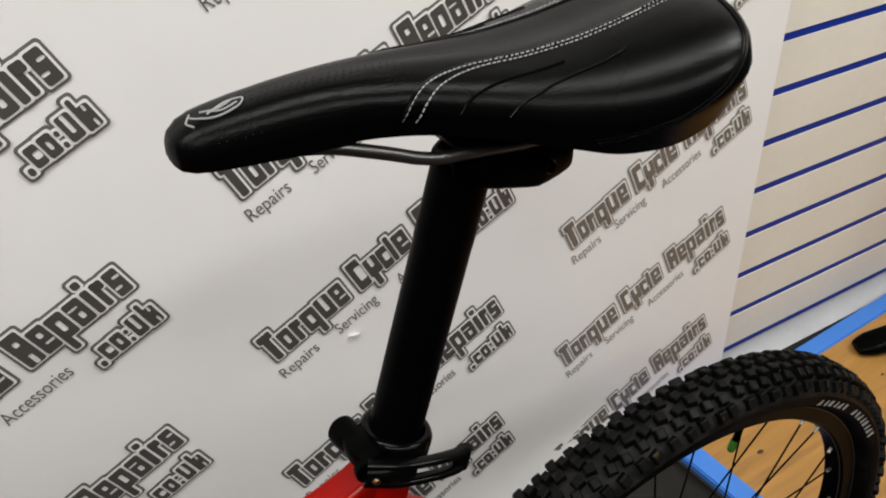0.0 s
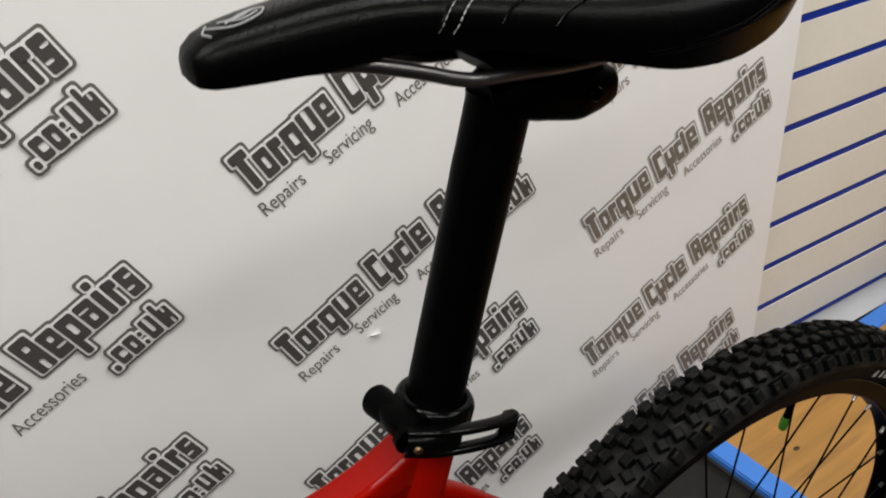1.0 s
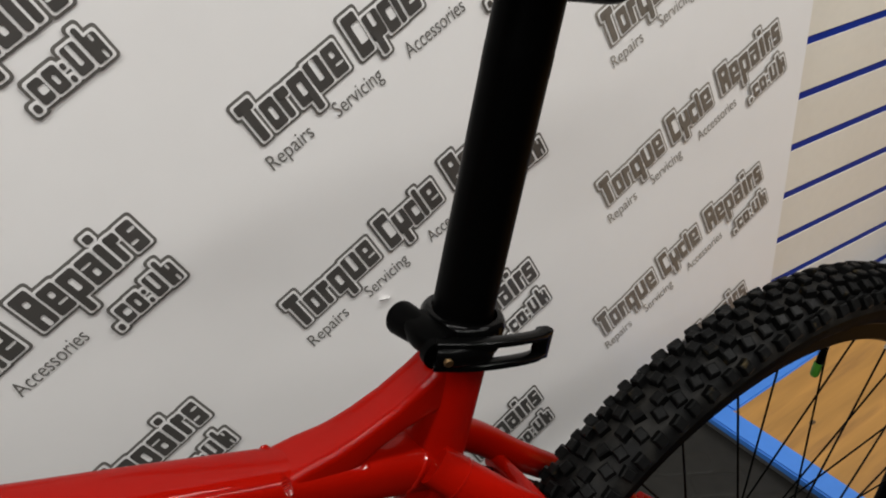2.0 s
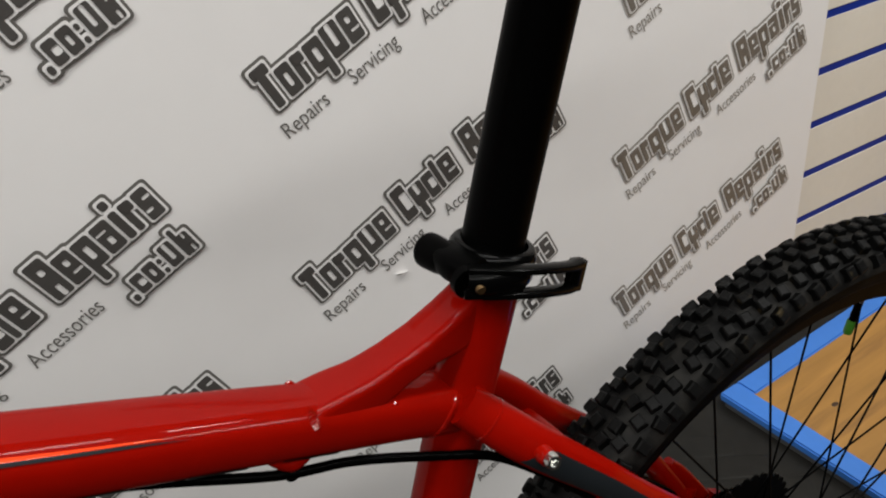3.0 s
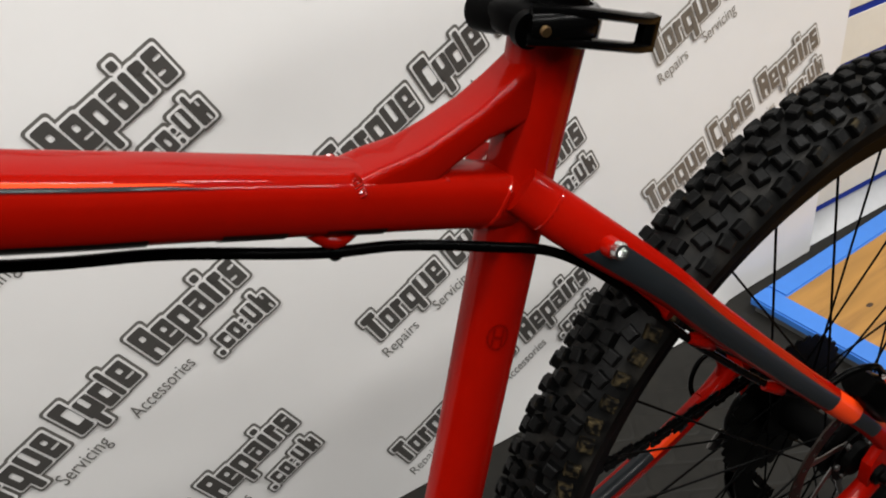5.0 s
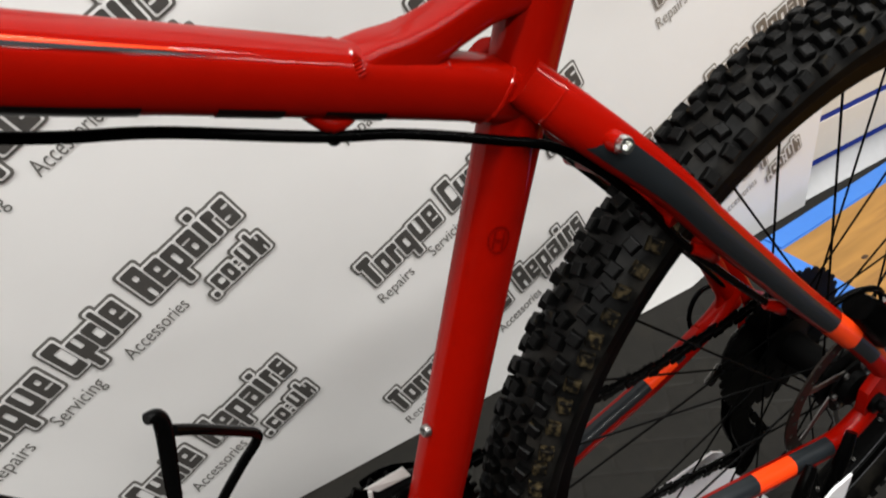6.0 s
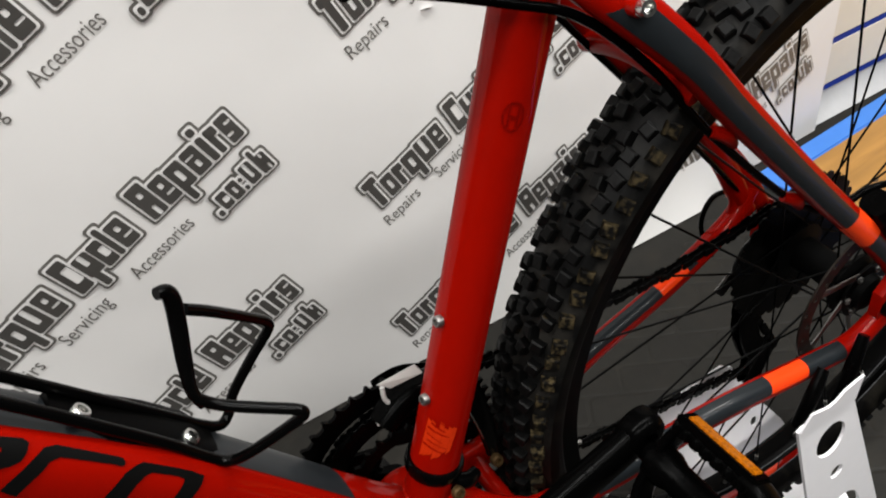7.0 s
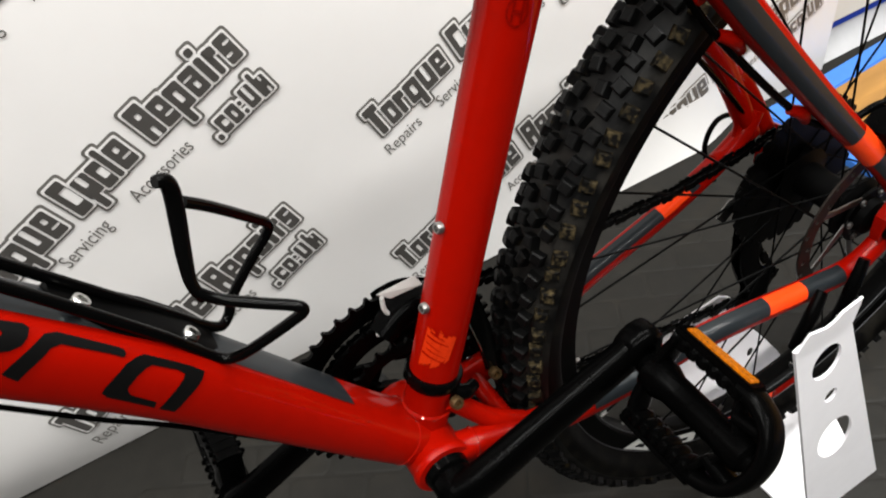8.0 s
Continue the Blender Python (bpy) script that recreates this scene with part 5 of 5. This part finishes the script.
# front mech
fm = part("front_derailleur", sweep([(0.006, 0.030, 0.432), (0.030, 0.034, 0.442), (0.055, 0.034, 0.432), (0.072, 0.026, 0.405)], [(0.010, 0.008), (0.012, 0.010), (0.011, 0.012), (0.008, 0.010)], 16, square=3, smooth_path=4), PLASTIC, bike, "black front derailleur clamped to the seat tube")
bm = bmesh.new()
turned([(0.0176, -0.005), (0.0198, -0.005), (0.0206, -0.0035), (0.0206, 0.0035), (0.0198, 0.005), (0.0176, 0.005)], 40, bm, axis="Z", loop=True)
bmesh.ops.transform(bm, matrix=Matrix.Translation(on_seat(0.405)) @ quat, verts=bm.verts)
part("clamp_band", bm, GLOSS_BLACK, fm, "glossy black clamp band")
part("clamp_ear", sweep([(0.031, -0.017, 0.396), (0.041, -0.018, 0.390), (0.050, -0.014, 0.387)], [0.0065, 0.006, 0.0045], 14, smooth_path=4, up=(0, 0, 1)), GLOSS_BLACK, fm)
bolt("clamp_bolt", (0.029, -0.0235, 0.394), (0.1, -0.9, 0.35), 0.0048, 0.005, BRASS, fm, "brassy clamp bolt")
part("mech_arm", sweep([(0.064, 0.004, 0.452), (0.069, -0.002, 0.420), (0.071, -0.006, 0.384)], [(0.003, 0.008), (0.003, 0.007), (0.003, 0.006)], 12, smooth_path=4), GLOSS_BLACK, fm)
bolt("cable_bolt", (0.069, -0.010, 0.3815), (0, -0.95, 0.3), 0.0046, 0.0055, BRASS, fm, "brassy cable pinch bolt")
part("mech_cable", rod((0.0685, -0.006, 0.386), (0.058, -0.003, 0.440), 0.0007, 6), STEEL, fm)
for y in (0.0400, 0.0600):
    bm = sweep([(0.016, y, 0.4380), (0.024, y, 0.4380), (0.040, y, 0.4340), (0.070, y, 0.4130)], [(0.0009, 0.003), (0.0009, 0.005), (0.0009, 0.007), (0.0009, 0.008)], 12, square=4, smooth_path=5)
    part("guide_plate", bm, PLASTIC, fm)
bm = bmesh.new()
bm.faces.new([bm.verts.new(p) for p in ((0.0110, 0.0300, 0.4700), (0.0194, 0.0295, 0.4610), (0.0445, 0.0295, 0.4585), (0.0415, 0.0330, 0.4660))])
ext = bmesh.ops.extrude_face_region(bm, geom=list(bm.faces))
bmesh.ops.translate(bm, verts=[v for v in ext["geom"] if isinstance(v, bmesh.types.BMVert)], vec=(0, 0.0016, -0.0012))
part("mech_cover", bm, ALLOY, fm, "bright satin alloy cover plate", smooth=False)
part("mech_hook", sweep([(0.0145, 0.032, 0.463), (0.0138, 0.031, 0.453), (0.0165, 0.031, 0.445), (0.0182, 0.031, 0.438), (0.0145, 0.031, 0.4315), (0.0040, 0.031, 0.4325)], 0.0017, 10, smooth_path=5), ALLOY, fm)

# disc caliper
cal = part("brake_caliper", sweep([(0.388, -0.058, 0.478), (0.402, -0.062, 0.462), (0.420, -0.060, 0.438), (0.428, -0.056, 0.425)], [(0.012, 0.010), (0.017, 0.014), (0.017, 0.014), (0.011, 0.010)], 18, square=3, smooth_path=5), PLASTIC, bike, "black disc brake caliper")
bolt("banjo_bolt", (0.4005, -0.073, 0.4855), (-0.1, -0.7, 0.7), 0.0055, 0.006, STEEL, cal, "bright hose bolt")
bolt("caliper_bolt", (0.424, -0.071, 0.440), (0, -1, 0.2), 0.005, 0.004, STEEL, cal)

# ---- bottle cage ----
cage_ob = part("bottle_cage", sweep([(-0.205, 0.010, 0.690), (-0.161, 0.012, 0.627), (-0.133, 0.012, 0.588), (-0.108, 0.012, 0.553), (-0.097, 0.013, 0.536), (-0.088, 0.017, 0.523), (-0.081, 0.021, 0.523), (-0.073, 0.024, 0.534), (-0.055, 0.028, 0.549), (-0.042, 0.030, 0.559), (-0.040, 0.029, 0.566), (-0.047, 0.024, 0.578), (-0.066, 0.010, 0.607), (-0.078, 0.003, 0.622)],
    0.0031, 14, smooth_path=6), GLOSS_BLACK, bike, "bent black wire bottle cage")
part("cage_rod", sweep([(-0.205, -0.010, 0.692), (-0.161, -0.012, 0.632), (-0.136, -0.012, 0.595), (-0.113, -0.012, 0.560), (-0.098, -0.012, 0.534), (-0.090, -0.016, 0.530), (-0.078, -0.024, 0.538), (-0.056, -0.034, 0.553), (-0.049, -0.037, 0.559), (-0.052, -0.036, 0.564), (-0.068, -0.028, 0.570), (-0.083, -0.021, 0.577), (-0.091, -0.018, 0.585)], 0.0031, 14, smooth_path=6), GLOSS_BLACK, cage_ob)
part("cage_tongue", sweep([(-0.0895, -0.0185, 0.580), (-0.0915, -0.016, 0.590), (-0.0885, -0.011, 0.604), (-0.084, -0.006, 0.620), (-0.081, -0.004, 0.634), (-0.0815, -0.005, 0.642), (-0.086, -0.007, 0.645)], [(0.0030, 0.0030), (0.0030, 0.0032), (0.0032, 0.0040), (0.0034, 0.0044), (0.0036, 0.0044), (0.0036, 0.0040), (0.003, 0.003)], 14, smooth_path=5), GLOSS_BLACK, cage_ob, "flattened black tongue of the cage")
b1, b2 = Vector((-0.1424, 0, 0.5970)), Vector((-0.1060, 0, 0.5462))
bd = (b2 - b1).normalized()
bn = Vector((0.822, 0, 0.569))
FAR = Vector((0, 0.0055, 0))
part("cage_base", sweep([b1 - bd * 0.012 - bn * 0.0030 + FAR, b1 - bd * 0.004 - bn * 0.0030 + FAR, b1 + bd * 0.016 - bn * 0.0030 + FAR, b2 - bd * 0.02 - bn * 0.0005 + FAR, b2 + bd * 0.004 + FAR, b2 + bd * 0.020 - bn * 0.0020 + FAR], [(0.0080, 0.0034), (0.0110, 0.0038), (0.0180, 0.0040), (0.0180, 0.0036), (0.0170, 0.0034), (0.0125, 0.003)], 16, square=3), ANODISED, cage_ob, "black base plate of the cage")
for b in (b1, b2):
    bolt("cage_bolt", b + bn * 0.0012 + Vector((0, -0.004, 0)), bn, 0.0050, 0.0048, STEEL, cage_ob, "silver cage bolt")
part("lower_cable", sweep([(-0.42, -0.016, 0.852), (-0.252, -0.015, 0.647), (-0.1925, -0.014, 0.5722), (-0.161, -0.014, 0.5330), (-0.133, -0.013, 0.500), (-0.085, -0.008, 0.432), (-0.035, 0.0, 0.350)], 0.0015, 10, smooth_path=8), PLASTIC, bike, "black cable under the down tube")

# ---- the stand that holds the rear end ----
stand = thing("bike_stand", "white perforated steel rear wheel stand on the floor", "bike stand", (0.47, 0, FLOOR_Z))
BASE = Vector((0.47, 0, FLOOR_Z))


def oval(cx, cz, r1, r2, lean, n=24):
    c, s = math.cos(lean), math.sin(lean)
    return [(cx + r1 * math.cos(t) * c - r2 * math.sin(t) * s, cz + r1 * math.cos(t) * s + r2 * math.sin(t) * c) for t in [2 * math.pi * k / n for k in range(n)]]


def shift(bm):
    bmesh.ops.translate(bm, verts=bm.verts, vec=-BASE)
    return bm


outline = [(0.2955, 0.3150), (0.3010, 0.3180), (0.3640, 0.3065), (0.519, FLOOR_Z), (0.404, FLOOR_Z)]
holes = [oval(0.3442, 0.2675, 0.0175, 0.0245, 0.30, 40), oval(0.3665, 0.2020, 0.0080, 0.0100, 0.3, 24), oval(0.3975, 0.1060, 0.0235, 0.0400, 0.35, 40)]


def lean(bm, at, k):
    """Splay a plate outward towards the floor."""
    for v in bm.verts:
        v.co.y += (v.co.z - at) * k
    return bm


near = part("stand_plate", shift(lean(plate(outline, holes, -0.0985, -0.0955), 0.30, 0.035)), WHITE_METAL, stand, "white steel plate with round holes", smooth=False)
bm = bmesh.new()
fold = [Vector((0.2960, -0.0996, 0.3160)), Vector((0.3635, -0.0996, 0.3075))]
lip = [Vector((0.3048, -0.1002, 0.3345)), Vector((0.3645, -0.1002, 0.3380))]
rim = [fold[0], fold[1]] + [lip[0].lerp(lip[1], f).lerp(fold[0].lerp(fold[1], f), d) for f, d in ((1.0, 0.0), (0.78, 0.04), (0.64, 0.08), (0.52, 0.34), (0.40, 0.40), (0.10, 0.12), (0.0, 0.0))]
bm.faces.new([bm.verts.new(p - BASE) for p in rim])
ext = bmesh.ops.extrude_face_region(bm, geom=list(bm.faces))
bmesh.ops.translate(bm, verts=[v for v in ext["geom"] if isinstance(v, bmesh.types.BMVert)], vec=(0, 0.002, 0))
part("top_flange", bm, WHITE_METAL, stand, smooth=False)
far = [(0.304, 0.1305), (0.425, 0.1335), (0.440, 0.124), (0.452, 0.100), (0.463, 0.072), (0.490, 0.034), (0.516, -0.006), (0.548, FLOOR_Z), (0.395, FLOOR_Z), (0.365, -0.020), (0.330, 0.060)]
part("stand_plate", shift(lean(plate(far, [oval(0.470, 0.020, 0.006, 0.008, 0.3)], 0.084, 0.087), 0.14, 0.22)), WHITE_METAL, stand, "white steel plate with a rounded top", smooth=False)
bm = bmesh.new()
tray = [bm.verts.new(Vector((x, y, FLOOR_Z + 0.004)) - BASE) for x, y in ((0.392, -0.100), (0.392, 0.030), (0.480, 0.040), (0.522, 0.012), (0.541, -0.030), (0.520, -0.070), (0.515, -0.100))]
bm.faces.new(tray)
ext = bmesh.ops.extrude_face_region(bm, geom=list(bm.faces))
bmesh.ops.translate(bm, verts=[v for v in ext["geom"] if isinstance(v, bmesh.types.BMVert)], vec=(0, 0, -0.0035))
part("base_tray", bm, WHITE_METAL, stand, smooth=False)
for x0, x1, z0, z1 in ((0.322, 0.352, 0.285, 0.330), (0.372, 0.400, 0.280, 0.338)):
    part("rubber_arm", shift(sweep([(x0, -0.080, z0), ((x0 + x1) / 2, -0.078, (z0 + z1) / 2 + 0.006), (x1, -0.073, z1)], [(0.005, 0.0065), (0.006, 0.0075), (0.0045, 0.006)], 14, smooth_path=5)), PLASTIC, stand, "black rubber support arm")

# ---- a stand foot on the plinth ----
foot = thing("display_stand", "black moulded foot of a display stand on the plinth", "display stand", (1.54, 0.385, PT))
part("foot", sweep([(-0.075, 0.012, 0.010), (-0.045, 0.0, 0.016), (0.02, -0.02, 0.022), (0.16, -0.06, 0.03)], [(0.018, 0.008), (0.030, 0.014), (0.032, 0.018), (0.03, 0.02)], 16, square=3, smooth_path=5), PLASTIC, foot)
part("post", rod((0.16, -0.06, 0.03), (0.16, -0.06, 1.1), 0.02, 16), PLASTIC, foot)
